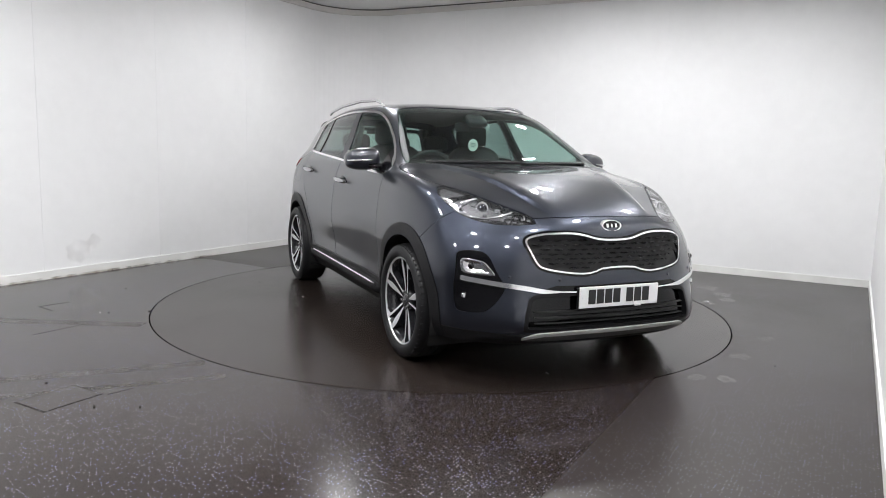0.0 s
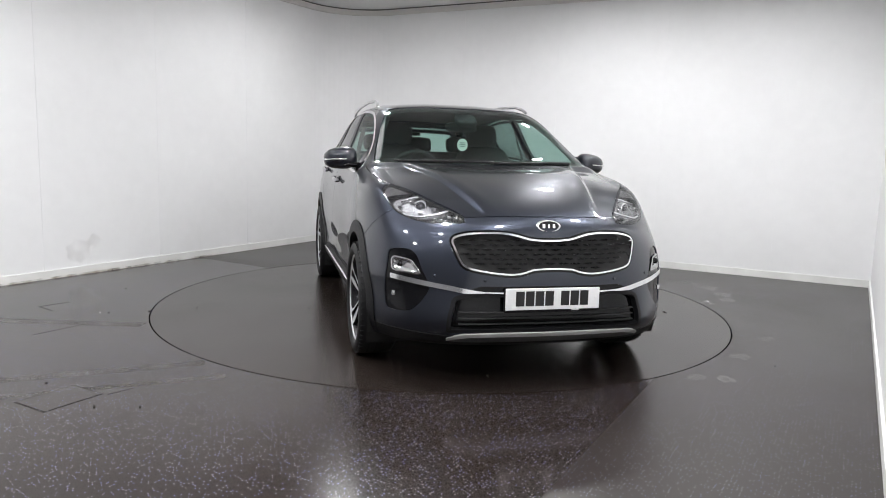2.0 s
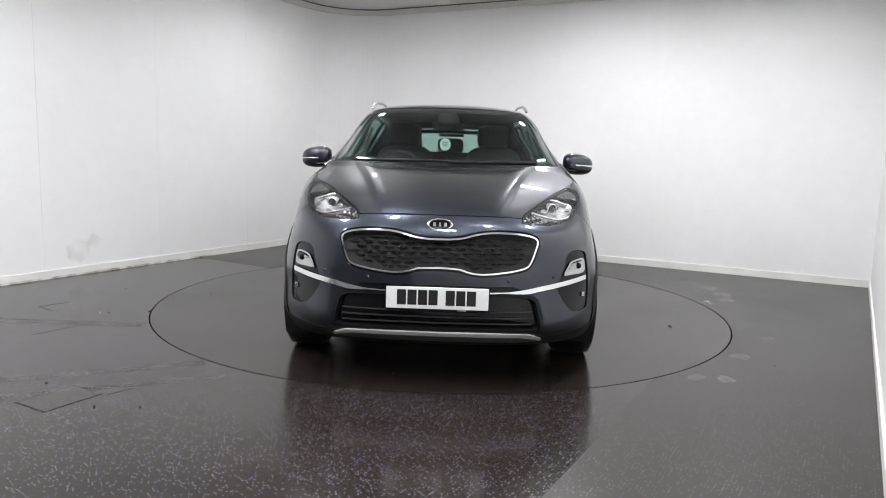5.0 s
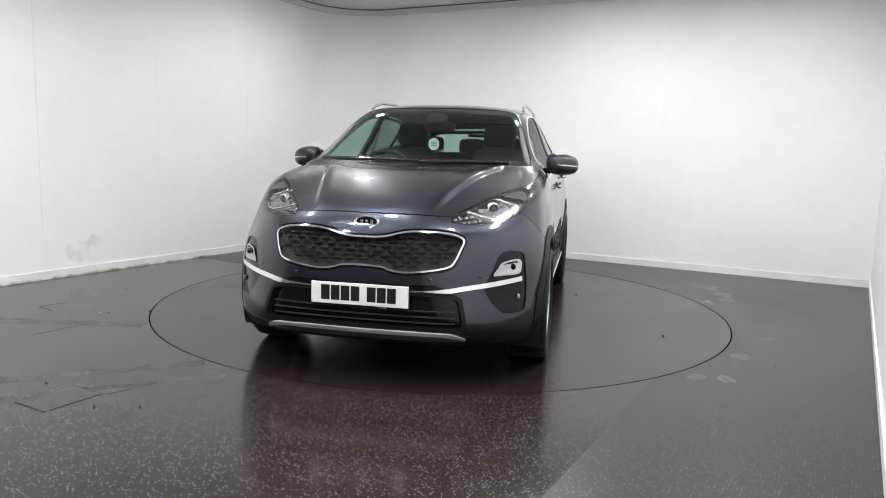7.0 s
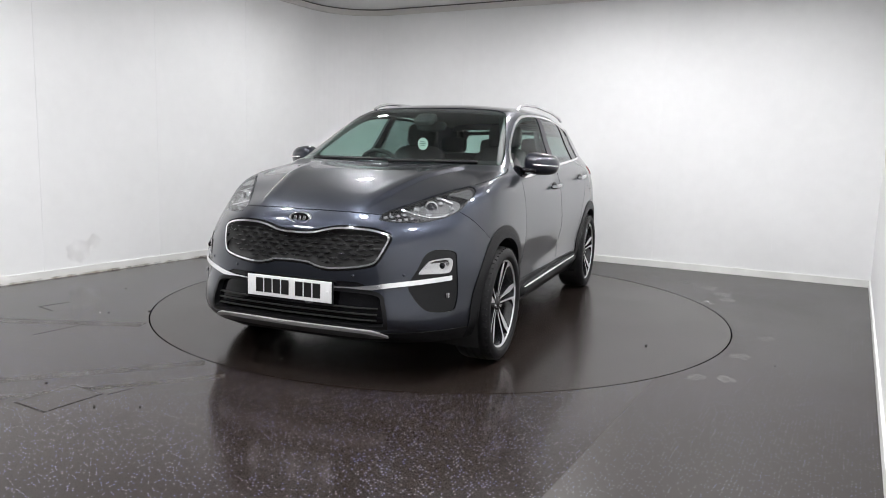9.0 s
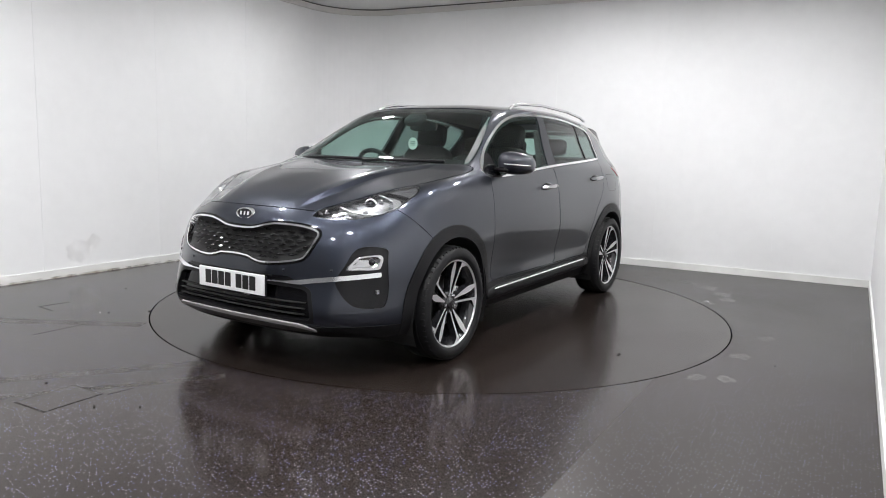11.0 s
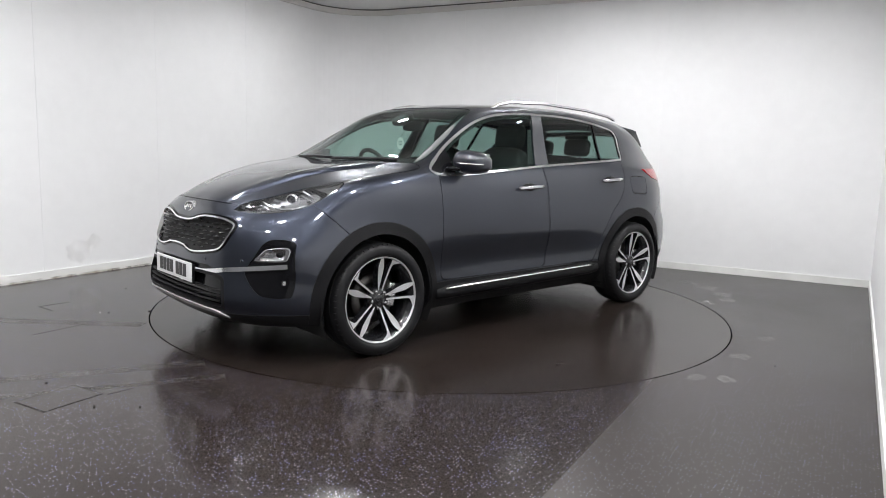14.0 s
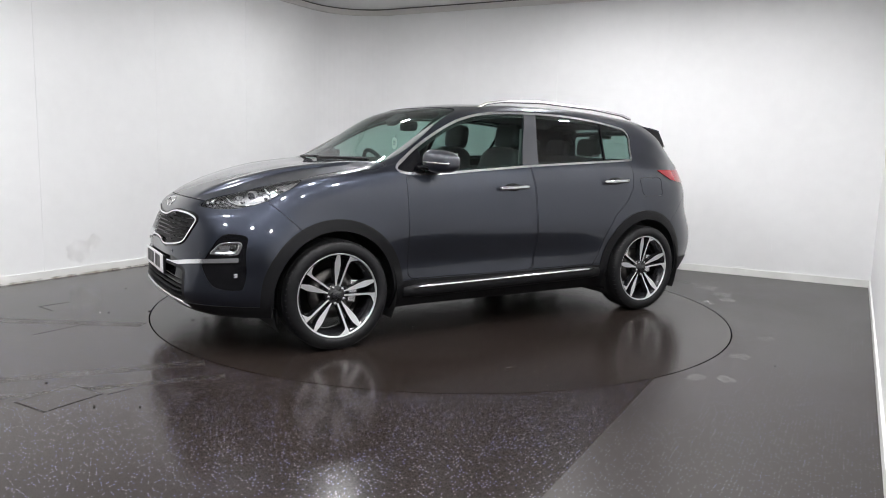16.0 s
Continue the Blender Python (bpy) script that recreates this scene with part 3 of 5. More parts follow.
def split(M, f):
    """Cuts a mesh along f = 0; gives the piece where f < 0 and the rest."""
    A, F = M
    if len(F) == 0:
        return M, M
    d = f(A)
    d = np.where(np.abs(d) < 2e-5, 2e-5, d)
    D = d[F]
    s = D < 0
    k = s.sum(1)
    ins, outs = [F[k == 3]], [F[k == 0]]
    newA, base = [], len(A)
    for cnt, lone_in in ((1, True), (2, False)):
        T = F[k == cnt]
        if len(T) == 0:
            continue
        ss = s[k == cnt] if lone_in else ~s[k == cnt]
        r = ss.argmax(1)
        idx = np.arange(len(T))
        a, b, c_ = T[idx, r], T[idx, (r + 1) % 3], T[idx, (r + 2) % 3]
        tb = (d[a] / (d[a] - d[b]))[:, None]
        tc = (d[a] / (d[a] - d[c_]))[:, None]
        pb, pc = A[a] + (A[b] - A[a]) * tb, A[a] + (A[c_] - A[a]) * tc
        ib, ic = base + idx, base + len(T) + idx
        newA += [pb, pc]
        base += 2 * len(T)
        lone = np.stack([a, ib, ic], 1)
        rest = np.concatenate([np.stack([ib, b, c_], 1), np.stack([ib, c_, ic], 1)])
        (ins if lone_in else outs).append(lone)
        (outs if lone_in else ins).append(rest)
    A2 = np.concatenate([A] + newA) if newA else A
    return tidy(A2, np.concatenate(ins)), tidy(A2, np.concatenate(outs))


def tidy(A, F):
    if len(F) == 0:
        return A[:0], F
    used, inv = np.unique(F, return_inverse=True)
    A, F = A[used], inv.reshape(-1, 3)
    key = np.round(A[:, :3] * 20000).astype(np.int64)
    _, first, inv = np.unique(key, axis=0, return_index=True, return_inverse=True)
    F = inv.reshape(-1)[F]
    A = A[first]
    ok = (F[:, 0] != F[:, 1]) & (F[:, 1] != F[:, 2]) & (F[:, 0] != F[:, 2])
    return A, F[ok]


def islands(M):
    """The unconnected pieces of a mesh."""
    A, F = M
    mark = np.arange(len(A))
    while True:
        low = mark[F].min(1)
        nxt = mark.copy()
        for k in range(3):
            np.minimum.at(nxt, F[:, k], low)
        nxt = nxt[nxt]
        if (nxt == mark).all():
            break
        mark = nxt
    return [tidy(A, F[mark[F[:, 0]] == v]) for v in np.unique(mark[F[:, 0]])]


def both_sides(M):
    A, F = M
    B = A.copy()
    B[:, [1, 4]] *= -1
    return tidy(np.concatenate([A, B]), np.concatenate([F, F[:, ::-1] + len(A)]))


def mirrored(M):
    A, F = M
    B = A.copy()
    B[:, [1, 4]] *= -1
    return B, F[:, ::-1].copy()


def smooth_line(pts, n=6, closed=True):
    """A rounded curve through a few outline points."""
    P = np.array(pts, float)
    m = len(P)
    out = []
    for i in range(m if closed else m - 1):
        p0, p1, p2, p3 = (P[(i - 1) % m], P[i], P[(i + 1) % m], P[(i + 2) % m]) if closed else (P[max(i - 1, 0)], P[i], P[i + 1], P[min(i + 2, m - 1)])
        for k in range(n):
            t = k / n
            out.append(0.5 * (2 * p1 + (p2 - p0) * t + (2 * p0 - 5 * p1 + 4 * p2 - p3) * t * t + (3 * p1 - p0 - 3 * p2 + p3) * t ** 3))
    return np.array(out)


def outline(pts, ax, grow=0.0):
    """Signed distance to a closed outline seen along one axis; ax: the two coordinates it is drawn in."""
    P = np.array(pts, float)
    Q = np.roll(P, -1, 0)

    def f(A):
        p = A[:, ax]
        best = np.full(len(p), 1e9)
        inside = np.zeros(len(p), bool)
        for a, b in zip(P, Q):
            e = b - a
            w = p - a
            t = np.clip((w @ e) / (e @ e + 1e-12), 0, 1)
            best = np.minimum(best, ((w - t[:, None] * e) ** 2).sum(1))
            c1 = (a[1] <= p[:, 1]) != (b[1] <= p[:, 1])
            with np.errstate(divide="ignore", invalid="ignore"):
                xx = a[0] + (p[:, 1] - a[1]) / (b[1] - a[1]) * e[0]
            inside ^= c1 & (p[:, 0] < xx)
        return np.where(inside, -1, 1) * np.sqrt(best) - grow
    return f


def also(*fs):
    return lambda A: np.max([f(A) for f in fs], 0)


def band(f, lo, hi):
    """Between two distances from an outline."""
    return lambda A: np.maximum(lo - f(A), f(A) - hi)


def above(k, v):
    return lambda A: v - A[:, k]


def below(k, v):
    return lambda A: A[:, k] - v


SIDE, FRONTAL, PLAN = [0, 2], [1, 2], [0, 1]


def skin(name, M, material, parent, label="", lift=0.0, depth=0.012, rim=True):
    """A panel of the car's skin, lifted along its normals and turned in at its edges."""
    A, F = M
    V, N = A[:, :3] + A[:, 3:6] * lift, A[:, 3:6]
    V, N, F = V.copy(), N.copy(), F.copy()
    if rim and len(F):
        E = np.concatenate([F[:, [0, 1]], F[:, [1, 2]], F[:, [2, 0]]])
        n = len(V)
        key = E[:, 0].astype(np.int64) * n + E[:, 1]
        rev = E[:, 1].astype(np.int64) * n + E[:, 0]
        E = E[~np.isin(key, rev)]
        if len(E):
            a, b = V[E[:, 0]], V[E[:, 1]]
            na, nb = N[E[:, 0]], N[E[:, 1]]
            ai, bi = a - na * depth, b - nb * depth
            side = np.cross(b - a, na)
            side /= np.linalg.norm(side, axis=1, keepdims=True) + 1e-12
            m, k = len(V), len(E)
            V = np.concatenate([V, a, b, bi, ai])
            N = np.concatenate([N, side, side, side, side])
            q = np.arange(k)
            F = np.concatenate([F, np.stack([m + q, m + 3 * k + q, m + 2 * k + q], 1), np.stack([m + q, m + 2 * k + q, m + k + q], 1)])
    me = bpy.data.meshes.new(name)
    me.vertices.add(len(V))
    me.vertices.foreach_set("co", V.astype(np.float32).ravel())
    me.loops.add(len(F) * 3)
    me.loops.foreach_set("vertex_index", F.astype(np.int32).ravel())
    me.polygons.add(len(F))
    me.polygons.foreach_set("loop_start", np.arange(0, len(F) * 3, 3, dtype=np.int32))
    me.update(calc_edges=True)
    me.shade_smooth()
    me.normals_split_custom_set_from_vertices(N.tolist())
    me.materials.append(material)
    ob = new(name, me)
    ob.parent = parent
    if label:
        tagged(ob, label)
    return ob


def sym(half):
    """A closed outline from its left half, run from the top of the centre line to the bottom."""
    return list(half) + [(-y, z) for y, z in half[::-1]]


WHEELS = [(1.335, 0.335), (-1.335, 0.335)]


def arch(r):
    return lambda A: np.min([np.hypot(A[:, 0] - x, (A[:, 2] - z) * 0.985) for x, z in WHEELS], 0) - r


def build_car():
    car = new("car")
    body = shell()
    A0 = body[0]
    sideA = A0[(A0[:, 6] > 3.5) & (A0[:, 6] < 11.5) & (A0[:, 7] < 12)]
    frontA = A0[(A0[:, 6] < 5.0) & (A0[:, 7] < 6)]

    def at_front(y, z, lift=0.0):
        w = 1 / (((frontA[:, 1] - abs(y)) ** 2 + (frontA[:, 2] - z) ** 2) ** 1.5 + 1e-9)
        return float((frontA[:, 0] * w).sum() / w.sum()) + lift

    def at_side(x, z, lift=0.0):
        w = 1 / (((sideA[:, 0] - x) ** 2 + (sideA[:, 2] - z) ** 2) ** 1.5 + 1e-9)
        return float((sideA[:, 1] * w).sum() / w.sum()) + lift

    headA = A0[(A0[:, 6] > 1.2) & (A0[:, 6] < 6.0) & (A0[:, 7] > 3.5) & (A0[:, 7] < 7.2)]

    def at_head(x, z, s, inset):
        w = 1 / (((headA[:, 0] - x) ** 2 + (headA[:, 2] - z) ** 2) ** 1.5 + 1e-9)
        p, n = (headA[:, :3] * w[:, None]).sum(0) / w.sum(), (headA[:, 3:6] * w[:, None]).sum(0) / w.sum()
        q = np.array([x, p[1], z]) - n * inset
        return Vector((q[0], s * q[1], q[2])), math.degrees(math.atan2(s * n[1], n[0]))

    def pair(name, M, material, parent=car, label="", **k):
        return skin(name, M, material, parent, label, **k), skin(name, mirrored(M), material, parent, label, **k)

    rest = body
    # the dark inner lining that shows in the gaps, and closes the cabin below the windows
    inner, _ = split(body, also(below(7, 7.9), lambda A: -arch(0.44)(A)))
    skin("inner_shell", both_sides(inner), SEAM, car, lift=-0.035, rim=False)

    # wheel openings
    _, rest = split(rest, also(arch(0.398), below(7, 6.5)))

    # windscreen
    ws = outline(smooth_line(sym([(0, 1.552), (.25, 1.550), (.45, 1.543), (.545, 1.525), (.592, 1.480), (.652, 1.37), (.708, 1.25), (.742, 1.170), (.728, 1.155), (.45, 1.158), (0, 1.153)]), 4), FRONTAL)
    glassy, rest = split(rest, also(ws, above(7, 8.0), above(0, 0.05)))
    skin("windscreen", both_sides(glassy), GLASS, car, "green-tinted windscreen", lift=-0.003, depth=0.004)
    skin("windscreen_band", both_sides(split(glassy, lambda A: -ws(A) - 0.032)[0]), GLOSSBLACK, car, "black printed edge of the windscreen", lift=-0.007, rim=False)

    # side windows with their bright surround
    wo = outline(smooth_line([(.897, 1.118), (.815, 1.178), (.65, 1.284), (.44, 1.398), (.29, 1.457), (.09, 1.500), (-.22, 1.518), (-.60, 1.517), (-.95, 1.492), (-1.22, 1.452), (-1.285, 1.428), (-1.302, 1.375),
                               (-1.268, 1.290), (-1.240, 1.218), (-1.19, 1.206), (-.82, 1.184), (-.25, 1.152), (.26, 1.115), (.60, 1.092), (.83, 1.090)], 4), SIDE)
    upper = also(wo, above(7, 6.5), above(1, 0.3))
    surround, rest = split(rest, also(band(wo, -0.003, 0.012), above(7, 6.5), above(1, 0.3), above(6, 3.2), below(6, 11.6)))
    pair("window_trim", surround, CHROME, label="bright chrome window surround", lift=0.004, depth=0.01)
    inside, rest = split(rest, also(upper, above(6, 3.2), below(6, 11.6)))

    def lean(x0, z0, x1, z1):
        return lambda A: A[:, 0] - (x0 + (A[:, 2] - z0) * (x1 - x0) / (z1 - z0))
    p1, p2, p3 = lean(-.12, 1.15, -.24, 1.50), lean(-.268, 1.16, -.350, 1.51), lean(-.950, 1.20, -1.022, 1.48)
    rear, front = split(inside, p1)
    pillar_rest, pillar = split(rear, p2)
    quarter, reardoor = split(pillar_rest, p3)
    pair("front_window", front, SIDEGLASS, label="clear green-tinted side window", lift=-0.005, depth=0.004)
    pair("b_pillar", pillar, PILLAR, label="smooth dark door pillar", lift=0.0, depth=0.02)
    pair("rear_window", split(reardoor, lambda A: p3(A) - 0.018)[1], PRIVACY, label="dark privacy side window", lift=-0.005, depth=0.004)
    pair("window_divider", split(reardoor, lambda A: p3(A) - 0.018)[0], GLOSSBLACK, lift=0.0, depth=0.02)
    pair("quarter_window", quarter, PRIVACY, label="dark privacy quarter window", lift=-0.005, depth=0.004)
    frame = split(front, lambda A: -wo(A) - 0.022)[0]
    for piece in islands(frame) + islands(split(split(reardoor, lambda A: p3(A) - 0.018)[1], lambda A: -wo(A) - 0.022)[0]):
        pair("door_window_frame", piece, BLACK, lift=-0.012, rim=False)
    # corner triangle that carries the mirror
    tri = split(front, below(0, 0.70))[1]
    pair("mirror_base", tri, GLOSSBLACK, lift=0.002, depth=0.01)

    # rear screen
    rs = outline(smooth_line(sym([(0, 1.43), (.40, 1.42), (.50, 1.40), (.555, 1.30), (.58, 1.23), (.54, 1.21), (0, 1.205)]), 4), FRONTAL)
    bk, rest = split(rest, also(rs, above(7, 7.6), below(0, -1.4)))
    skin("rear_screen", both_sides(bk), SIDEGLASS, car, "tinted rear screen", lift=-0.004, depth=0.004)

    # roof glass
    rg = outline(smooth_line([(.27, 0), (.26, .25), (.20, .42), (.0, .50), (-.5, .515), (-1.0, .505), (-1.35, .47), (-1.40, .25), (-1.41, 0), (-1.40, -.25), (-1.35, -.47), (-.5, -.515), (.0, -.5), (.20, -.42), (.26, -.25)], 4), PLAN)
    top, rest = split(rest, also(rg, above(7, 9.9)))
    skin("roof_glass", both_sides(top), ROOFGLASS, car, "glossy black panoramic roof glass", lift=0.0, depth=0.008)
    lining, _ = split(body, above(7, 10.35))
    skin("headlining", both_sides(lining), LINING, car, "grey headlining", lift=-0.03, rim=False)

    # headlamps
    ho = outline(smooth_line([(2.040, .872), (1.985, .935), (1.90, .990), (1.80, 1.035), (1.66, 1.070), (1.50, 1.060), (1.560, 1.005), (1.655, .953), (1.73, .910), (1.81, .880), (1.90, .861), (1.98, .857)], 4), SIDE)
    side_ = ho
    ho = lambda A: np.maximum(side_(A), ((.458 + .63 * (1.945 - A[:, 0])) - np.abs(A[:, 1])) / 1.18)
    hl = also(ho, above(1, 0.43), above(0, 1.4))
    lamp, rest = split(rest, hl)
    lamp, _ = split(lamp, lambda A: ho(A) + 0.002)
    for M, s in ((lamp, 1), (mirrored(lamp), -1)):
        head = skin("headlight", M, LENS, car, "clear headlamp with projector and bright inner bezels", lift=0.001, depth=0.004)
        skin("housing", M, LAMPGREY, head, "grey lamp housing", lift=-0.032, rim=False)
        rimband = lambda A: -ho(A) - 0.006
        skin("edge", split(M, rimband)[0], LAMPGREY, head, lift=-0.004, depth=0.03)
        # bright wedge at the back and a thin bright line along the top
        wo_ = outline([(1.40, 1.10), (1.665, 1.06), (1.650, 1.0), (1.605, .955), (1.45, .99)], SIDE)
        skin("reflector_wedge", split(M, also(wo_, lambda A: ho(A) + .006))[0], FOGSILVER, head, "bright reflector wedge", lift=-0.010, depth=0.02)
        bm = bmesh.new()
        tube(bm, [at_head(x, z, s, .012)[0] for x, z in ((1.985, .893), (1.95, .915), (1.90, .940), (1.85, .960), (1.80, .978), (1.74, .998), (1.68, 1.015))], .0035, .0045, 8)
        part("light_guide", bm, CHROME, head, "thin bright light guide", True)
        cell_ = outline(smooth_line([(1.905, .955), (1.80, .985), (1.70, 1.008), (1.665, .985), (1.70, .935), (1.79, .892), (1.87, .880), (1.912, .905)], 3), SIDE)
        skin("inner_bezel", split(M, also(cell_, lambda A: ho(A) + .010))[0], CELL, head, "grey inner lamp bezel", lift=-0.026, depth=0.006)
        # projector in a bright ring, a hooked light guide and small light blocks
        p, az = at_head(1.785, .948, s, .024)
        bm = bmesh.new()
        lathe(bm, [(0.016, 0.001), (0.013, 0.012), (0.006, 0.021), (-0.02, 0.024)], 24)
        pr = part("projector", bm, LENSBALL, head, "glossy projector lens", True)
        pr.matrix_world = Matrix.Translation(p) @ pose(0, 0, 0, 0, 0, az - 90)
        bm = bmesh.new()
        lathe(bm, [(-0.02, 0.026), (0.006, 0.027), (0.010, 0.031), (0.004, 0.036), (-0.02, 0.038)], 28)
        pr = part("projector_ring", bm, CHROME, head, "bright projector ring", True)
        pr.matrix_world = Matrix.Translation(p) @ pose(0, 0, 0, 0, 0, az - 90)
        for hook in (((1.865, .968), (1.895, .945), (1.893, .905), (1.86, .888), (1.80, .893), (1.755, .912)), ((1.725, .998), (1.70, .985), (1.705, .960))):
            bm = bmesh.new()
            tube(bm, [at_head(x, z, s, .013)[0] for x, z in hook], .008, .007, 8)
            part("light_guide", bm, CHROME, head, "bright hooked light guide", True)
        blocks = [(1.845, .935, .030, .022), (1.842, .908, .026, .016), (1.735, .965, .026, .018), (1.728, .938, .024, .016)]
        blocks += [(1.922 + a * .024, .884 + b * .019 + (1 - a) * .004, .021, .015) for a in range(4) for b in range(3) if b < 3 - a // 2]
        for x, z, w_, h_ in blocks:
            p, az = at_head(x, z, s, .018)
            bm = bmesh.new()
            box(bm, 0, 0, 0, .016, w_, h_, bevel=.003)
            q = part("led_block", bm, CELL, head)
            q.matrix_world = Matrix.Translation(p) @ pose(0, 0, 0, 0, 0, az)

    # grille
    gh = [(0, .792), (.06, .793), (.12, .800), (.19, .818), (.27, .828), (.40, .824), (.485, .806), (.512, .780), (.500, .735), (.475, .675), (.445, .648), (.36, .630), (.23, .617), (.155, .625), (.10, .640), (0, .644)]
    go = outline(smooth_line(sym(gh), 4), FRONTAL)
    ahead = also(above(0, 1.75), below(7, 5.0))
    frame_, rest = split(rest, also(band(go, -0.0085, 0.0005), ahead))
    hole, rest = split(rest, also(lambda A: go(A), ahead))
    gap_, rest = split(rest, also(band(go, 0.0, 0.012), ahead))
    g = skin("grille", both_sides(hole), GLOSSBLACK, car, "black patterned grille with a bright chrome frame", lift=-0.045, rim=False)
    skin("grille_frame", both_sides(frame_), CHROME, g, "bright chrome frame", lift=0.006, depth=0.04)
    skin("grille_recess", both_sides(gap_), GLOSSBLACK, g, "black edge round the frame", lift=-0.006, depth=0.02)
    for r in range(9):
        z = .624 + r * .0235
        for k in range(-8, 9):
            y = (k + 0.5 * (r % 2)) * .074
            if go(np.array([[0, y, z]]))[0] > -0.024:
                continue
            x = at_front(y, z, -0.030)
            slope = (at_front(y + .01, z) - at_front(y - .01, z)) / .02
            w, h = .034, .0085
            bm = bmesh.new()
            rimv = [bm.verts.new((x + slope * a, y + a, z + b)) for a, b in ((-w, -.002), (-w * .3, h * .55), (0, h * .2), (w * .3, h * .55), (w, -.002), (0, -h))]
            tip = bm.verts.new((x + .020, y, z - h * .35))
            for i in range(6):
                bm.faces.new((rimv[i], rimv[(i + 1) % 6], tip))
            bmesh.ops.recalc_face_normals(bm, faces=bm.faces)
            part("grille_blade", bm, GRILLE, g)

    # chrome bar, lower intake, skid plate
    bar = smooth_line([(-.83, .583), (-.70, .566), (-.53, .545), (-.44, .532), (-.25, .527), (0, .526), (.25, .527), (.44, .532), (.53, .545), (.70, .566), (.83, .583)], 4, False)
    wide = np.clip((np.abs(bar[:, 0]) - .36) / .10, 0, 1) * .0085 + .004
    bo = outline(np.concatenate([bar + np.stack([0 * wide, wide], 1), (bar - np.stack([0 * wide, wide], 1))[::-1]]), FRONTAL)
    barM, rest = split(rest, also(bo, above(0, 1.905), below(7, 5)))
    skin("bumper_bar", both_sides(barM), CHROME, car, "bright chrome bumper bar", lift=0.008, depth=0.02)
    slot = outline(sym([(0, .560), (.38, .560), (.45, .538), (.44, .530), (0, .522)]), FRONTAL)
    slotM, rest = split(rest, also(slot, ahead))
    skin("upper_slot", both_sides(slotM), GLOSSBLACK, car, "gloss black slot", lift=-0.006, depth=0.01)
    low = outline(smooth_line(sym([(0, .526), (.30, .525), (.45, .520), (.515, .497), (.532, .45), (.546, .40), (.550, .335), (.52, .318), (.3, .320), (0, .320)]), 3), FRONTAL)
    lowM, rest = split(rest, also(low, ahead))
    it = skin("lower_intake", both_sides(lowM), GLOSSBLACK, car, "black lower air intake", lift=-0.03, rim=False)
    skin("lip", both_sides(split(lowM, lambda A: -low(A) - 0.02)[0]), BLACK, it, lift=0.001, depth=0.032)
    for z in (.365, .395, .425):
        bm = bmesh.new()
        tube(bm, [(at_front(y, z, -0.018), y, z) for y in np.linspace(-.49, .49, 15)], .012, .004, 8)
        part("slat", bm, SEAM, it, smooth=True)
    skid = outline(smooth_line(sym([(0, .320), (.25, .322), (.43, .321), (.50, .306), (.540, .288), (.525, .268), (.45, .262), (.3, .260), (.15, .260), (0, .260)]), 3), FRONTAL)
    skidM, rest = split(rest, also(skid, ahead))
    low_, top_ = split(skidM, lambda A: A[:, 2] - np.interp(np.abs(A[:, 1]), [0, .43, .50, .545], [.299, .300, .287, .270]))
    sp_ = skin("skid_plate", both_sides(low_), SKID, car, "dull grey skid plate with a bright upper edge", lift=0.006, depth=0.02)
    skin("skid_strip", both_sides(top_), SILVER, sp_, "bright silver strip", lift=0.010, depth=0.02)

    # fog lamp pockets
    fo = outline(smooth_line([(.624, .545), (.650, .485), (.683, .440), (.722, .408), (.795, .400), (.818, .422), (.822, .54), (.808, .665), (.790, .712), (.722, .724), (.680, .700), (.655, .625)], 4), FRONTAL)
    fogM, rest = split(rest, also(fo, above(0, 1.70), below(7, 5)))
    for M, s in ((fogM, 1), (mirrored(fogM), -1)):
        f = skin("fog_lamp_surround", M, GLOSSBLACK, car, "gloss black pocket with a fog lamp", lift=-0.006, depth=0.012)
        bm = bmesh.new()
        oy = .735
        cup = smooth_line([(.664, .603), (.688, .650), (.706, .670), (.768, .681), (.789, .670), (.794, .640), (.784, .605), (.72, .600)], 4)
        fr_ = [bm.verts.new((at_front(a, b, 0.004), s * a, b)) for a, b in cup]
        mid_ = [bm.verts.new((at_front(oy + (a - oy) * .84, .638 + (b - .638) * .80, 0.009), s * (oy + (a - oy) * .84), .638 + (b - .638) * .80)) for a, b in cup]
        bk_ = [bm.verts.new((at_front(oy + (a - oy) * .72, .640 + (b - .638) * .66, -0.001), s * (oy + (a - oy) * .72), .640 + (b - .638) * .66)) for a, b in cup]
        n = len(fr_)
        for r1, r2 in ((fr_, mid_), (mid_, bk_)):
            for i in range(n):
                bm.faces.new((r1[i], r1[(i + 1) % n], r2[(i + 1) % n], r2[i]))
        bmesh.ops.recalc_face_normals(bm, faces=bm.faces)
        bm.faces.new(bk_)
        bmesh.ops.recalc_face_normals(bm, faces=bm.faces)
        part("fog_bezel", bm, FOGSILVER, f, "bright chrome fog lamp bezel", True)
        bm = bmesh.new()
        lathe(bm, [(0.014, 0.001), (0.012, 0.009), (0.006, 0.015), (-0.02, 0.017)], 20)
        fl = part("fog_lens", bm, GLOSSBLACK, f, "round fog lamp lens", True)
        fl.matrix_world = pose(at_front(.752, .642, -0.004), s * .752, .642, 0, 0, -70 if s > 0 else 250)
        bm = bmesh.new()
        box(bm, at_front(.785, .485, 0.0), s * .785, .485, .02, .018, .026, bevel=.004)
        part("parking_sensor", bm, SATIN, f)

    # badge: a plain bright oval, no lettering
    bm = bmesh.new()
    bx, bz = at_front(0, .862), .862
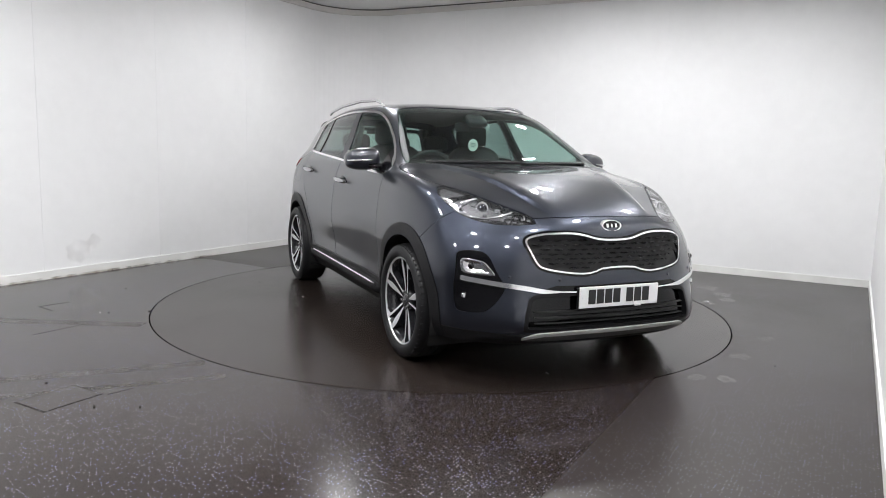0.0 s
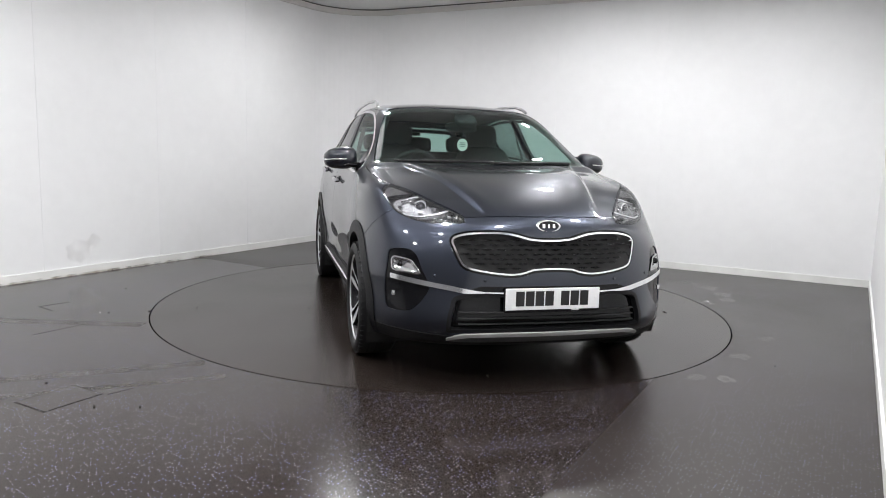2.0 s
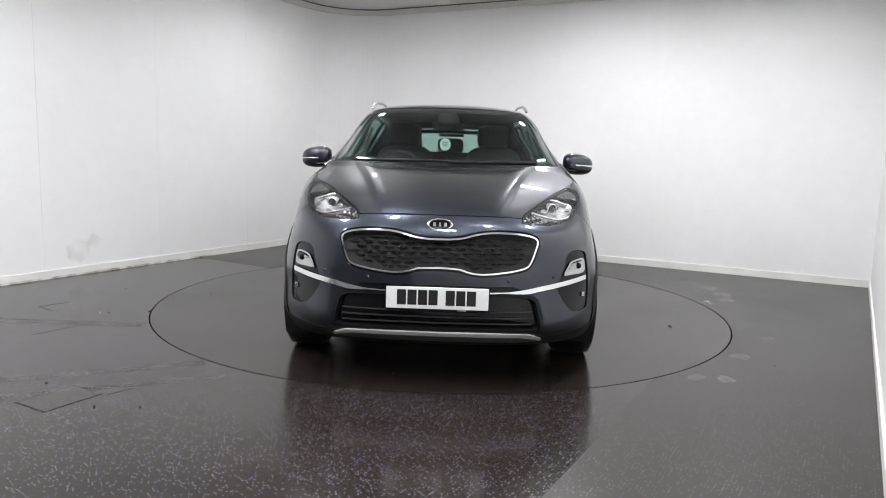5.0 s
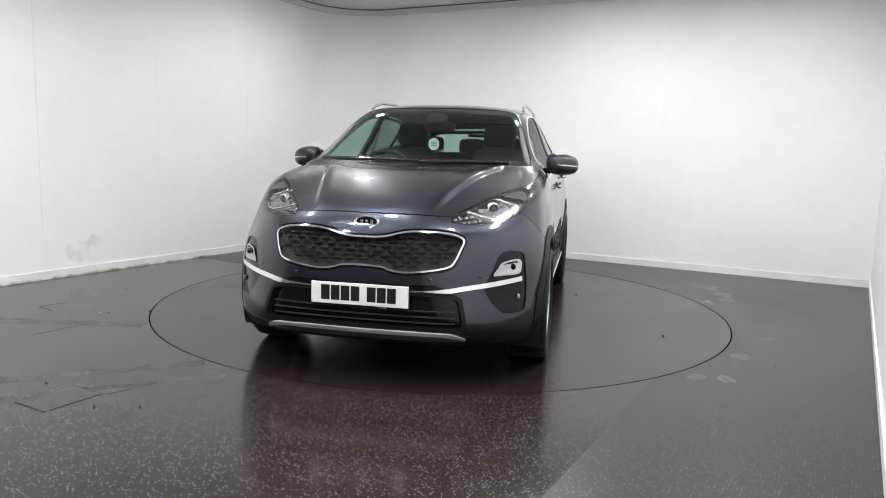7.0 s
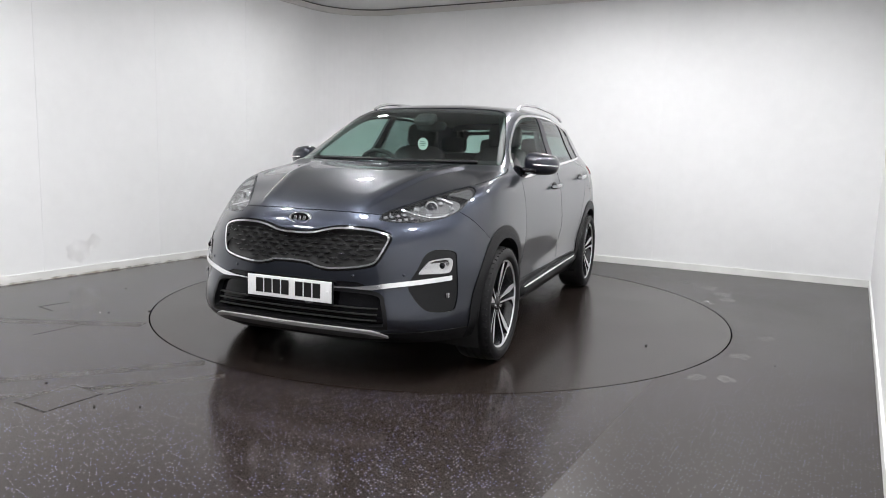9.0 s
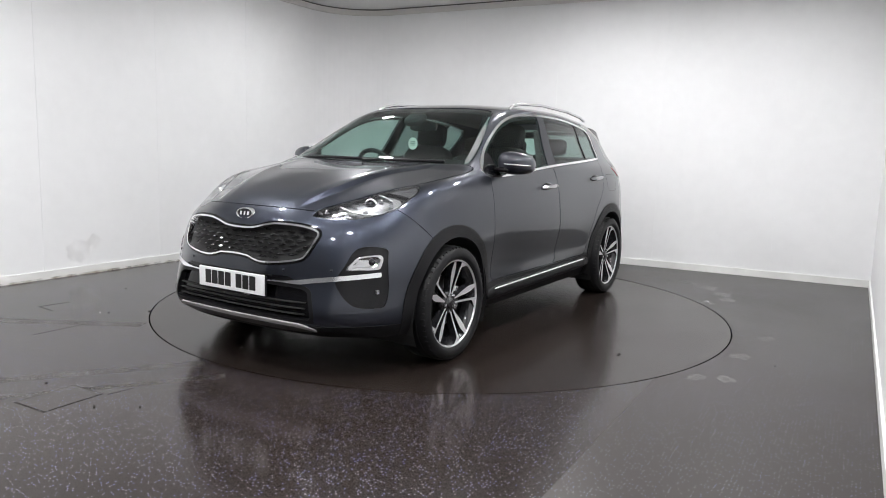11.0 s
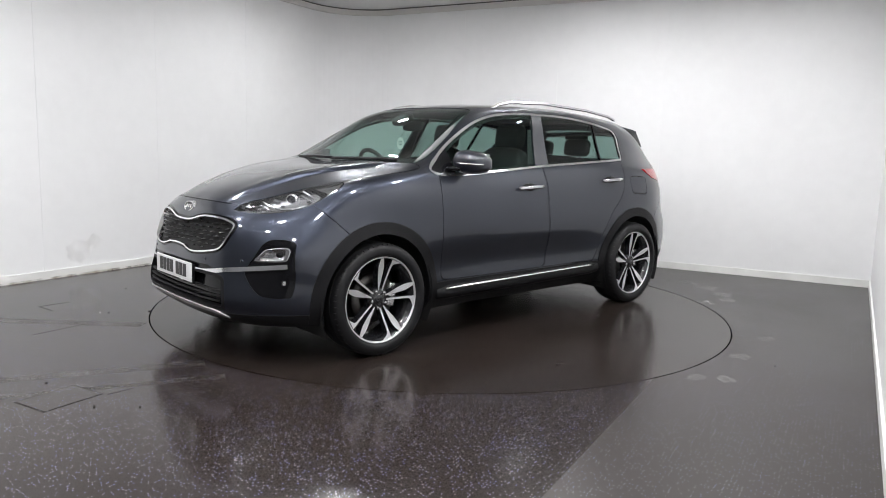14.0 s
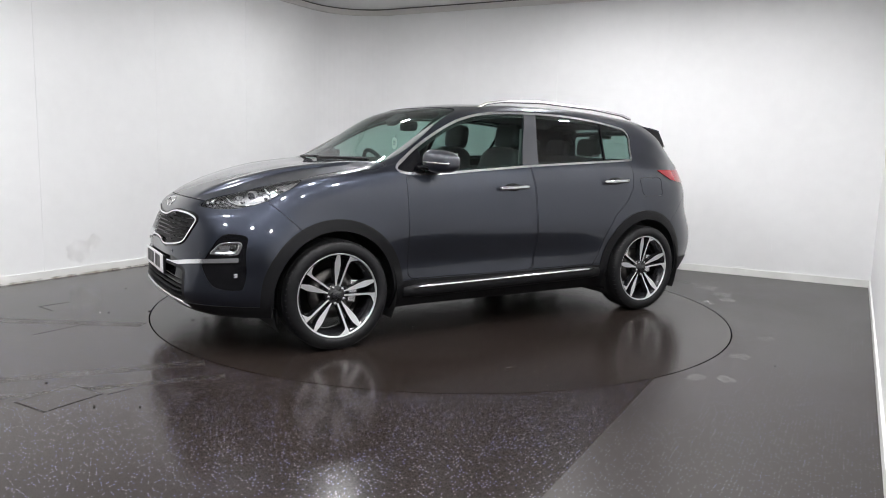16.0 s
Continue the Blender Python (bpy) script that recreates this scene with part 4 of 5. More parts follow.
    for ry, rz, d1 in ((.067, .030, 0.008),):
        ringv = []
        for rr, dd in ((1, -0.02), (1, d1), (.88, d1 + .002), (.82, d1 - .002)):
            ringv.append([bm.verts.new((bx + dd - 0.30 * (rz * rr * math.sin(q)), ry * rr * math.cos(q), bz + rz * rr * math.sin(q))) for q in [2 * math.pi * i / 40 for i in range(40)]])
        for a, b in zip(ringv, ringv[1:]):
            for i in range(40):
                bm.faces.new((a[i], a[(i + 1) % 40], b[(i + 1) % 40], b[i]))
    bmesh.ops.recalc_face_normals(bm, faces=bm.faces)
    badge = part("badge", bm, CHROME, car, "small oval chrome badge", True)
    bm = bmesh.new()
    vs = [bm.verts.new((bx + 0.005 - 0.30 * (.025 * math.sin(q)), .056 * math.cos(q), bz + .025 * math.sin(q))) for q in [2 * math.pi * i / 40 for i in range(40)]]
    bm.faces.new(vs)
    part("badge_field", bm, GLOSSBLACK, badge)
    for y, w in ((-.028, .016), (0, .012), (.028, .016)):
        bm = bmesh.new()
        box(bm, bx + 0.006, y, bz, .006, w, .022, m=pose(0, 0, 0, 0, -16, 0), bevel=.002)
        part("badge_bar", bm, CHROME, badge)

    # black cladding: arches, sills, bumper foot
    clad, rest = split(rest, also(arch(0.468), below(7, 5.2)))
    pair("wheel_arch", clad, BLACK, label="black plastic wheel arch moulding", lift=0.006, depth=0.03)
    sl, rest = split(rest, lambda A: A[:, 2] - np.where(A[:, 0] > 1.5, .303, np.where(A[:, 0] < -1.5, .40, .395)))
    lower = both_sides(sl)
    skin("lower_cladding", lower, BLACK, car, "black plastic sill and bumper foot", lift=0.004, depth=0.03)
    for s in (1, -1):
        bm = bmesh.new()
        xs, zs = np.linspace(.80, -.80, 17), np.linspace(.350, .374, 17)
        tube(bm, [(x, s * (.893 + .012 * (.8 - x) / 1.6), z) for x, z in zip(xs, zs)], .010, .010, 10, 0.4)
        part("sill_strip", bm, CHROME, car, "bright chrome sill strip", True)
        bm = bmesh.new()
        tube(bm, [(x, s * (.860 + .012 * (.8 - x) / 1.6), z - .030) for x, z in zip(np.linspace(.86, -.86, 17), zs)], .034, .046, 14, 0.8)
        part("sill_moulding", bm, BLACK, car, "black plastic sill moulding", True)

    # tail lamps, fuel flap
    to = outline([(-1.50, 1.128), (-1.66, 1.130), (-2.2, 1.120), (-2.2, 1.02), (-1.80, 1.028), (-1.66, 1.052)], SIDE)
    tailM, rest = split(rest, also(to, above(1, .30), below(0, -1.4)))
    pair("tail_light", tailM, REDLENS, label="red wraparound tail light", lift=0.006, depth=0.02)
    # panels: bonnet, doors, bumpers, wings
    edge_ = [(2.072, 0), (2.058, .25), (2.005, .43), (1.955, .452), (1.80, .545), (1.69, .614), (1.59, .676), (1.50, .738), (1.42, .778), (1.25, .803), (1.06, .806), (.965, .795), (.99, .74), (1.035, .65), (1.08, .50), (1.110, .25), (1.118, 0)]
    hood = outline(smooth_line(edge_ + [(x, -y) for x, y in edge_[-2:0:-1]], 4), PLAN)
    hoodM, rest = split(rest, also(hood, above(7, 4.6), below(7, 8.05), above(0, .88)))
    hoodM, _ = split(hoodM, lambda A: hood(A) + .0055)
    skin("bonnet", both_sides(hoodM), PAINT, car, "dark graphite blue metallic bonnet with two soft creases", depth=0.02)
    fd = outline([(.848, 1.12), (.852, 1.0), (.842, .6), (.830, .43), (.80, .40), (-.18, .40), (-.215, .43), (-.225, .6), (-.20, 1.0), (-.175, 1.2), (.3, 1.2), (.8, 1.17)], SIDE)
    rd = outline([(-.181, 1.2), (-.206, 1.0), (-.231, .6), (-.221, .43), (-.19, .40), (-.80, .40), (-.84, .46), (-.90, .62), (-1.0, .78), (-1.12, .88), (-1.19, .98), (-1.215, 1.1), (-1.22, 1.26), (-.8, 1.26)], SIDE)
    for nm, f in (("front_door", fd), ("rear_door", rd)):
        M, rest = split(rest, also(f, above(1, .5), below(7, 9.0)))
        M, _ = split(M, lambda A: f(A) + .0040)
        for q, s in zip(pair(nm, M, PAINT, label="dark graphite blue metallic door", depth=0.015), (1, -1)):
            hx = 0.0 if nm == "front_door" else -1.0
            hz = .995 if nm == "front_door" else 1.04
            yy = at_side(hx, hz)
            bm = bmesh.new()
            pts = [(hx + .130, s * (yy + .012), hz - .006), (hx + .115, s * (yy + .026), hz - .005), (hx + .05, s * (yy + .036), hz - .002), (hx - .05, s * (yy + .037), hz + .003), (hx - .115, s * (yy + .030), hz + .006), (hx - .130, s * (yy + .012), hz + .007)]
            tube(bm, pts, .012, .0155, 12, 0.7)
            part("door_handle", bm, DARKCHROME, q, "chrome door handle", True)
            # black oval behind the handle: the recess's shade given as colour
            bm = bmesh.new()
            r = bmesh.ops.create_uvsphere(bm, u_segments=20, v_segments=10, radius=1)
            bmesh.ops.scale(bm, vec=(.075, .008, .030), verts=r["verts"])
            bmesh.ops.translate(bm, vec=(hx, s * (yy + .002), hz), verts=r["verts"])
            part("handle_cup", bm, GLOSSBLACK, q, smooth=True)
    ff = outline(smooth_line([(-1.29, 1.065), (-1.42, 1.068), (-1.52, 1.065), (-1.527, 1.0), (-1.52, .93), (-1.42, .922), (-1.31, .93), (-1.287, 1.0)], 4), SIDE)
    ffM, rest = split(rest, also(ff, above(1, .5)))
    ffM, _ = split(ffM, lambda A: ff(A) + .004)
    pair("fuel_flap", ffM, PAINT, label="body-coloured fuel flap", depth=0.01)
    bump = lambda A: (1.565 + (A[:, 2] - .756) * 1.02) - A[:, 0]
    bumperM, rest = split(rest, also(bump, below(7, 5.6), above(0, 1.2)))
    bumperM, _ = split(bumperM, lambda A: bump(A) + .005)
    skin("front_bumper", both_sides(bumperM), PAINT, car, "dark graphite blue metallic front bumper", depth=0.015)
    rearb = lambda A: A[:, 0] - (-1.62 - (A[:, 2] - .70) * 1.2)
    rbM, rest = split(rest, also(rearb, below(2, .98), below(0, -1.3)))
    rbM, _ = split(rbM, lambda A: np.maximum(rearb(A), A[:, 2] - .98) + .003)
    skin("rear_bumper", both_sides(rbM), PAINT, car, "dark graphite blue metallic rear bumper", depth=0.015)
    skin("body", both_sides(rest), PAINT, car, "dark graphite blue metallic wings, pillars and roof sides", depth=0.02)
    # roof spoiler
    bm = bmesh.new()
    prof = [(-1.50, 1.518), (-1.63, 1.512), (-1.75, 1.500), (-1.835, 1.484), (-1.842, 1.470), (-1.80, 1.456), (-1.66, 1.448), (-1.50, 1.458)]
    cols = []
    for y in np.linspace(-.55, .55, 25):
        k = 1 - .10 * (abs(y) / .6) ** 3
        cols.append([bm.verts.new((-1.50 + (x + 1.50) * k, y, z - .030 * (abs(y) / .6) ** 2)) for x, z in prof])
    for a, b in zip(cols, cols[1:]):
        for i in range(len(prof)):
            bm.faces.new((a[i], a[(i + 1) % len(prof)], b[(i + 1) % len(prof)], b[i]))
    bm.faces.new(cols[0])
    bm.faces.new(cols[-1][::-1])
    bmesh.ops.recalc_face_normals(bm, faces=bm.faces)
    part("roof_spoiler", bm, PAINT, car, "body-coloured roof spoiler")
    for s in (1, -1):
        bm = bmesh.new()
        fin = [(-1.60, .545, 1.476), (-1.72, .545, 1.466), (-1.800, .545, 1.452), (-1.822, .560, 1.400), (-1.838, .590, 1.320), (-1.79, .595, 1.345), (-1.70, .575, 1.410)]
        o_ = [bm.verts.new((x, s * (y + .012), z)) for x, y, z in fin]
        i_ = [bm.verts.new((x, s * (y - .022), z)) for x, y, z in fin]
        bm.faces.new(o_)
        bm.faces.new(i_)
        for i in range(len(fin)):
            j = (i + 1) % len(fin)
            bm.faces.new((o_[i], o_[j], i_[j], i_[i]))
        bmesh.ops.recalc_face_normals(bm, faces=bm.faces)
        part("spoiler_fin", bm, GLOSSBLACK, car, "gloss black spoiler side fin")

    # roof rails
    for s in (1, -1):
        bm = bmesh.new()
        path = smooth_line([(.135, .600), (.06, .592), (-.08, .585), (-.47, .580), (-1.0, .578), (-1.32, .574), (-1.45, .570)], 5, False)
        hts = np.interp(-path[:, 0], [-.14, -.06, .08, .47, 1.0, 1.32, 1.45], [1.548, 1.580, 1.604, 1.618, 1.598, 1.566, 1.532])
        tube(bm, [(x, s * y, z) for (x, y), z in zip(path, hts)], .012, .011, 12, 0.5)
        part("roof_rail", bm, SATIN, car, "satin silver roof rail", True)

    # door mirrors
    for s in (1, -1):
        bm = bmesh.new()
        r = bmesh.ops.create_uvsphere(bm, u_segments=32, v_segments=20, radius=1)
        for v in r["verts"]:
            x, y, z = v.co
            sgn = lambda q, p: math.copysign(abs(q) ** p, q)
            x, y, z = sgn(x, .8), sgn(y, .72), sgn(z, .75)
            v.co = (.665 + .090 * x - .030 * (y + 1), s * (.932 + .110 * y), 1.168 + .074 * z * (1 - .10 * y) - .008 * y)
        bmesh.ops.recalc_face_normals(bm, faces=bm.faces)
        mir = part("door_mirror", bm, MIRRORPAINT, car, "dark body-coloured door mirror", True)
        bm = bmesh.new()
        tube(bm, [(.75, s * .82, 1.125), (.72, s * .86, 1.125), (.70, s * .90, 1.128)], .035, .018, 12)
        part("mirror_arm", bm, GLOSSBLACK, mir, smooth=True)
        bm = bmesh.new()
        tube(bm, [(.752, s * .90, 1.163), (.742, s * .95, 1.161), (.722, s * .99, 1.159), (.690, s * 1.020, 1.157), (.645, s * 1.036, 1.156)], .006, .006, 8)
        part("indicator", bm, CHROME, mir, "bright indicator strip", True)
        bm = bmesh.new()
        box(bm, .565, s * .925, 1.17, .008, .17, .105, bevel=.003)
        part("mirror_glass", bm, CHROME, mir)

    # number plate with plain bars
    bm = bmesh.new()
    box(bm, 2.224, 0, .497, .008, .520, .113, bevel=.003)
    plate = part("number_plate", bm, PLATEWHITE, car, "white number plate with black bars")
    bm = bmesh.new()
    box(bm, 2.213, 0, .488, .014, .530, .118, bevel=.004)
    part("plate_holder", bm, BLACK, plate)
    yy = -.207
    for k in range(7):
        if k == 4:
            yy += .033
        bm = bmesh.new()
        box(bm, 2.2285, yy + .025, .500, .002, .046, .077)
        part("plate_bar", bm, PLATEBLACK, plate)
        yy += .0535
    for y in (-.238, .238):
        bm = bmesh.new()
        box(bm, 2.229, y, .497, .003, .012, .012, bevel=.001)
        part("plate_screw", bm, PLATEWHITE, plate)
    bm = bmesh.new()
    box(bm, 2.224, .125, .437, .006, .045, .009, bevel=.001)
    part("holder_tab", bm, SATIN, plate)

    # wipers
    for y0, y1 in ((.02, .60), (-.62, .02)):
        bm = bmesh.new()
        tube(bm, [(1.112 - .12 * (abs(y) / .62) ** 2, y, 1.163 + .008 * math.sin(3 * (y - y0))) for y in np.linspace(y0, y1, 10)], .012, .009, 8)
        part("wiper", bm, BLACK, car, "black wiper blade", True)
    bm = bmesh.new()
    cols = []
    for y in np.linspace(-.70, .70, 21):
        xb = 1.128 - .13 * (abs(y) / .68) ** 2.2
        cols.append([bm.verts.new((xb + a, y, z)) for a, z in ((.0, 1.130), (-.01, 1.146), (-.05, 1.156), (-.10, 1.140))])
    for a, b in zip(cols, cols[1:]):
        for i in range(3):
            bm.faces.new((a[i], a[i + 1], b[i + 1], b[i]))
    part("scuttle", bm, BLACK, car, "black plastic scuttle", True)

    build_wheels(car)
    build_cabin(car)
    for s in (1, -1):
        bm = bmesh.new()
        tube(bm, [(.95, s * .725, 1.14), (.78, s * .685, 1.24), (.58, s * .632, 1.36), (.40, s * .575, 1.455), (.29, s * .540, 1.500)], .020, .022, 10)
        part("pillar_trim", bm, LINING, car, "pale grey windscreen pillar trim", True)
    # seat belts, high brake light, air deflectors, parking sensors
    for s in (1, -1):
        bm = bmesh.new()
        tube(bm, [(-.17, s * .735, 1.02), (-.20, s * .70, 1.20), (-.245, s * .645, 1.41)], .024, .003, 8)
        part("seat_belt", bm, BELT, car, "grey seat belt webbing", True)
        bm = bmesh.new()
        box(bm, -.945, s * .79, .245, .015, .17, .10, bevel=.006)
        part("air_deflector", bm, BLACK, car)
        bm = bmesh.new()
        box(bm, 1.70, s * .72, .235, .015, .24, .08, bevel=.006)
        part("air_deflector", bm, BLACK, car)
        for y, z in ((.36, .590), (.60, .600)):
            bm = bmesh.new()
            lathe(bm, [(.004, .001), (.003, .008), (-.01, .009)], 16)
            q = part("parking_sensor", bm, PAINT, car, smooth=True)
            q.matrix_world = pose(at_front(y, z, .001), s * y, z, 0, 0, -90 + s * 12)
    bm = bmesh.new()
    box(bm, -1.66, 0, 1.395, .03, .26, .03, bevel=.008)
    part("high_brake_light", bm, TRIM, car, "dark high-level brake light")
    # underside and wheel wells
    bm = bmesh.new()
    box(bm, 0, 0, .27, 1.75, 1.50, .10, bevel=.03)
    box(bm, 1.88, 0, .29, .22, 1.16, .08, bevel=.02)
    box(bm, -1.93, 0, .31, .24, 1.30, .08, bevel=.02)
    box(bm, 0, 0, .35, 3.9, 1.06, .12, bevel=.03)
    part("underbody", bm, SEAM, car, "dark underbody")
    for x, z in WHEELS:
        for s in (1, -1):
            bm = bmesh.new()
            for i in range(24):
                a0, a1 = radians(-25 + 230 * i / 24), radians(-25 + 230 * (i + 1) / 24)
                q = [(x + .415 * math.cos(a), s * y, z + .415 * math.sin(a)) for a in (a0, a1) for y in (.52, .895)]
                bm.faces.new([bm.verts.new(q[k]) for k in (0, 1, 3, 2)])
            vs = [bm.verts.new((x + .415 * math.cos(a), s * .54, z + .415 * math.sin(a))) for a in [radians(-25 + 230 * i / 24) for i in range(25)]]
            bm.faces.new(vs)
            part("wheel_well", bm, SEAM, car)
    return tagged(car, "dark graphite blue family SUV with chrome trim, on the turntable", "car")


CELL = mat("grey_lamp_cell", (0.52, 0.52, 0.53), 0.2, metal=0.9)
LENSBALL = mat("projector_lens", (0.06, 0.06, 0.07), 0.04, metal=0.4, coat=1.0)
GRILLE = mat("gloss_black_blade", (0.010, 0.010, 0.011), 0.10, spec=0.7, coat=0.6)
MIRRORPAINT = mat("dark_mirror_paint", (0.012, 0.014, 0.023), 0.3, metal=0.4, coat=1.0)


def build_wheels(car):
    first = None
    for (x, z) in WHEELS:
        for s in (1, -1):
            w = new("wheel")
            w.parent = car
            w.matrix_basis = pose(x, s * .815, z + .007, 0, 0, 0 if s > 0 else 180) @ pose(0, 0, 0, 0, {1.335: -10, -1.335: -3}[x], 0)
            if first is not None:
                for o in first.children:
                    c2 = o.copy()
                    scene.collection.objects.link(c2)
                    c2.parent = w
                tagged(w, first["label"])
                continue
            first = w
            tagged(w, "black tyre on a two-tone five-twin-spoke alloy wheel")
            bm = bmesh.new()
            lathe(bm, [(-.115, .25), (-.120, .28), (-.118, .315), (-.105, .333), (-.08, .3405), (0, .342), (.07, .3405), (.095, .334), (.108, .316), (.112, .285), (.106, .272), (.097, .264), (.085, .256)], 96)
            part("tyre", bm, RUBBER, w, "black road tyre", True)
            bm = bmesh.new()
            for i in range(60):
                for row in (-1, 1):
                    a = 2 * math.pi * (i + .25 * row) / 60
                    q = Matrix.Rotation(-a, 4, "Y")
                    box(bm, *(q @ Vector((.3338, row * .085, 0))), .008, .034, .0045, m=q)
            tagged(part("tread", bm, RUBBER, w), kind="stuff")
            for yg in (-.045, 0, .045):
                bm = bmesh.new()
                lathe(bm, [(yg - .005, .3385), (yg - .005, .3432), (yg + .005, .3432), (yg + .005, .3385)], 72)
                part("groove", bm, SEAM, w)
            bm = bmesh.new()
            lathe(bm, [(-.10, .24), (-.02, .222), (.05, .226), (.075, .240), (.088, .252)], 80)
            part("barrel", bm, ALLOYBLACK, w, "dark wheel barrel", True)
            bm = bmesh.new()
            lathe(bm, [(.085, .2515), (.091, .254), (.0955, .258), (.0955, .262), (.090, .267)], 96)
            part("rim_lip", bm, ALLOY, w, "machined rim lip", True)
            # five pairs of spokes: a broad leaf and a slim bar that flares along the rim, bright faces on dark flanks
            for k in range(5):
                for kind in (0, 1):
                    bm = bmesh.new()
                    bd = bmesh.new()
                    steps = 12
                    cols, low_ = [], []
                    turn_ = radians(72 * k)
                    for i in range(steps + 1):
                        t = i / steps
                        up = .052 + .199 * t
                        if kind == 0:
                            mid_, wd = .012 + .030 * t, float(np.interp(t, [0, .12, .50, .72, 1.0], [.006, .012, .034, .041, .020]))
                            l_, r_ = mid_ - wd / 2, mid_ + wd / 2
                        else:
                            inner_ = -.008 - .026 * t
                            l_, r_ = inner_ - float(np.interp(t, [0, .78, .86, .93, 1.0], [.011, .014, .022, .040, .064])), inner_
                            up = up - (.010 if t > .9 else 0)
                        dep = .062 + .030 * t ** 1.3
                        def at(across, height, depth_):
                            if height > .238:
                                across, height = across, math.sqrt(max(.0635 - across * across, 0))
                            return (across * math.cos(turn_) - height * math.sin(turn_), depth_, across * math.sin(turn_) + height * math.cos(turn_))
                        cols.append([bm.verts.new(at(l_, up, dep)), bm.verts.new(at(r_, up, dep))])
                        low_.append([bd.verts.new(at(l_, up, dep - .0012)), bd.verts.new(at(r_, up, dep - .0012)), bd.verts.new(at(r_ + .004, up, dep - .042)), bd.verts.new(at(l_ - .004, up, dep - .042))])
                    for p, q in zip(cols, cols[1:]):
                        bm.faces.new((p[0], p[1], q[1], q[0]))
                    for p, q in zip(low_, low_[1:]):
                        for i in range(4):
                            bd.faces.new((p[i], p[(i + 1) % 4], q[(i + 1) % 4], q[i]))
                    bmesh.ops.recalc_face_normals(bm, faces=bm.faces)
                    bmesh.ops.recalc_face_normals(bd, faces=bd.faces)
                    part("spoke_face", bm, ALLOY, w, "machined silver spoke face")
                    part("spoke", bd, ALLOYBLACK, w, "gloss black spoke")
            bm = bmesh.new()
            lathe(bm, [(.02, .075), (.058, .070), (.064, .050), (.060, .034), (.068, .030), (.071, .024), (.071, .001)], 40)
            part("hub", bm, ALLOYBLACK, w, "dark wheel hub and cap", True)
            for k in range(5):
                a = radians(54 + 72 * k)
                bm = bmesh.new()
                lathe(bm, [(.055, .010), (.070, .009), (.071, .001)], 8)
                bmesh.ops.translate(bm, vec=(.053 * math.cos(a), 0, .053 * math.sin(a)), verts=bm.verts)
                part("wheel_nut", bm, SATIN, w)
            bm = bmesh.new()
            lathe(bm, [(-.01, .06), (.004, .062), (.004, .155), (-.02, .155)], 60)
            part("brake_disc", bm, DISC, w, "steel brake disc", True)
            bm = bmesh.new()
            box(bm, -.125, .005, .03, .06, .05, .15, bevel=.012)
            part("brake_caliper", bm, SATIN, w)


def cushion(bm, cx, cy, cz, sx, sy, sz, tilt=0.0, p=0.35):
    r = bmesh.ops.create_uvsphere(bm, u_segments=28, v_segments=18, radius=1)
    m = pose(cx, cy, cz, 0, tilt, 0)
    for v in r["verts"]:
        q = [math.copysign(abs(t) ** p, t) for t in v.co]
        n = max(abs(t) for t in q)
        v.co = m @ Vector((q[0] * sx / 2, q[1] * sy / 2, q[2] * sz / 2))
    return r["verts"]


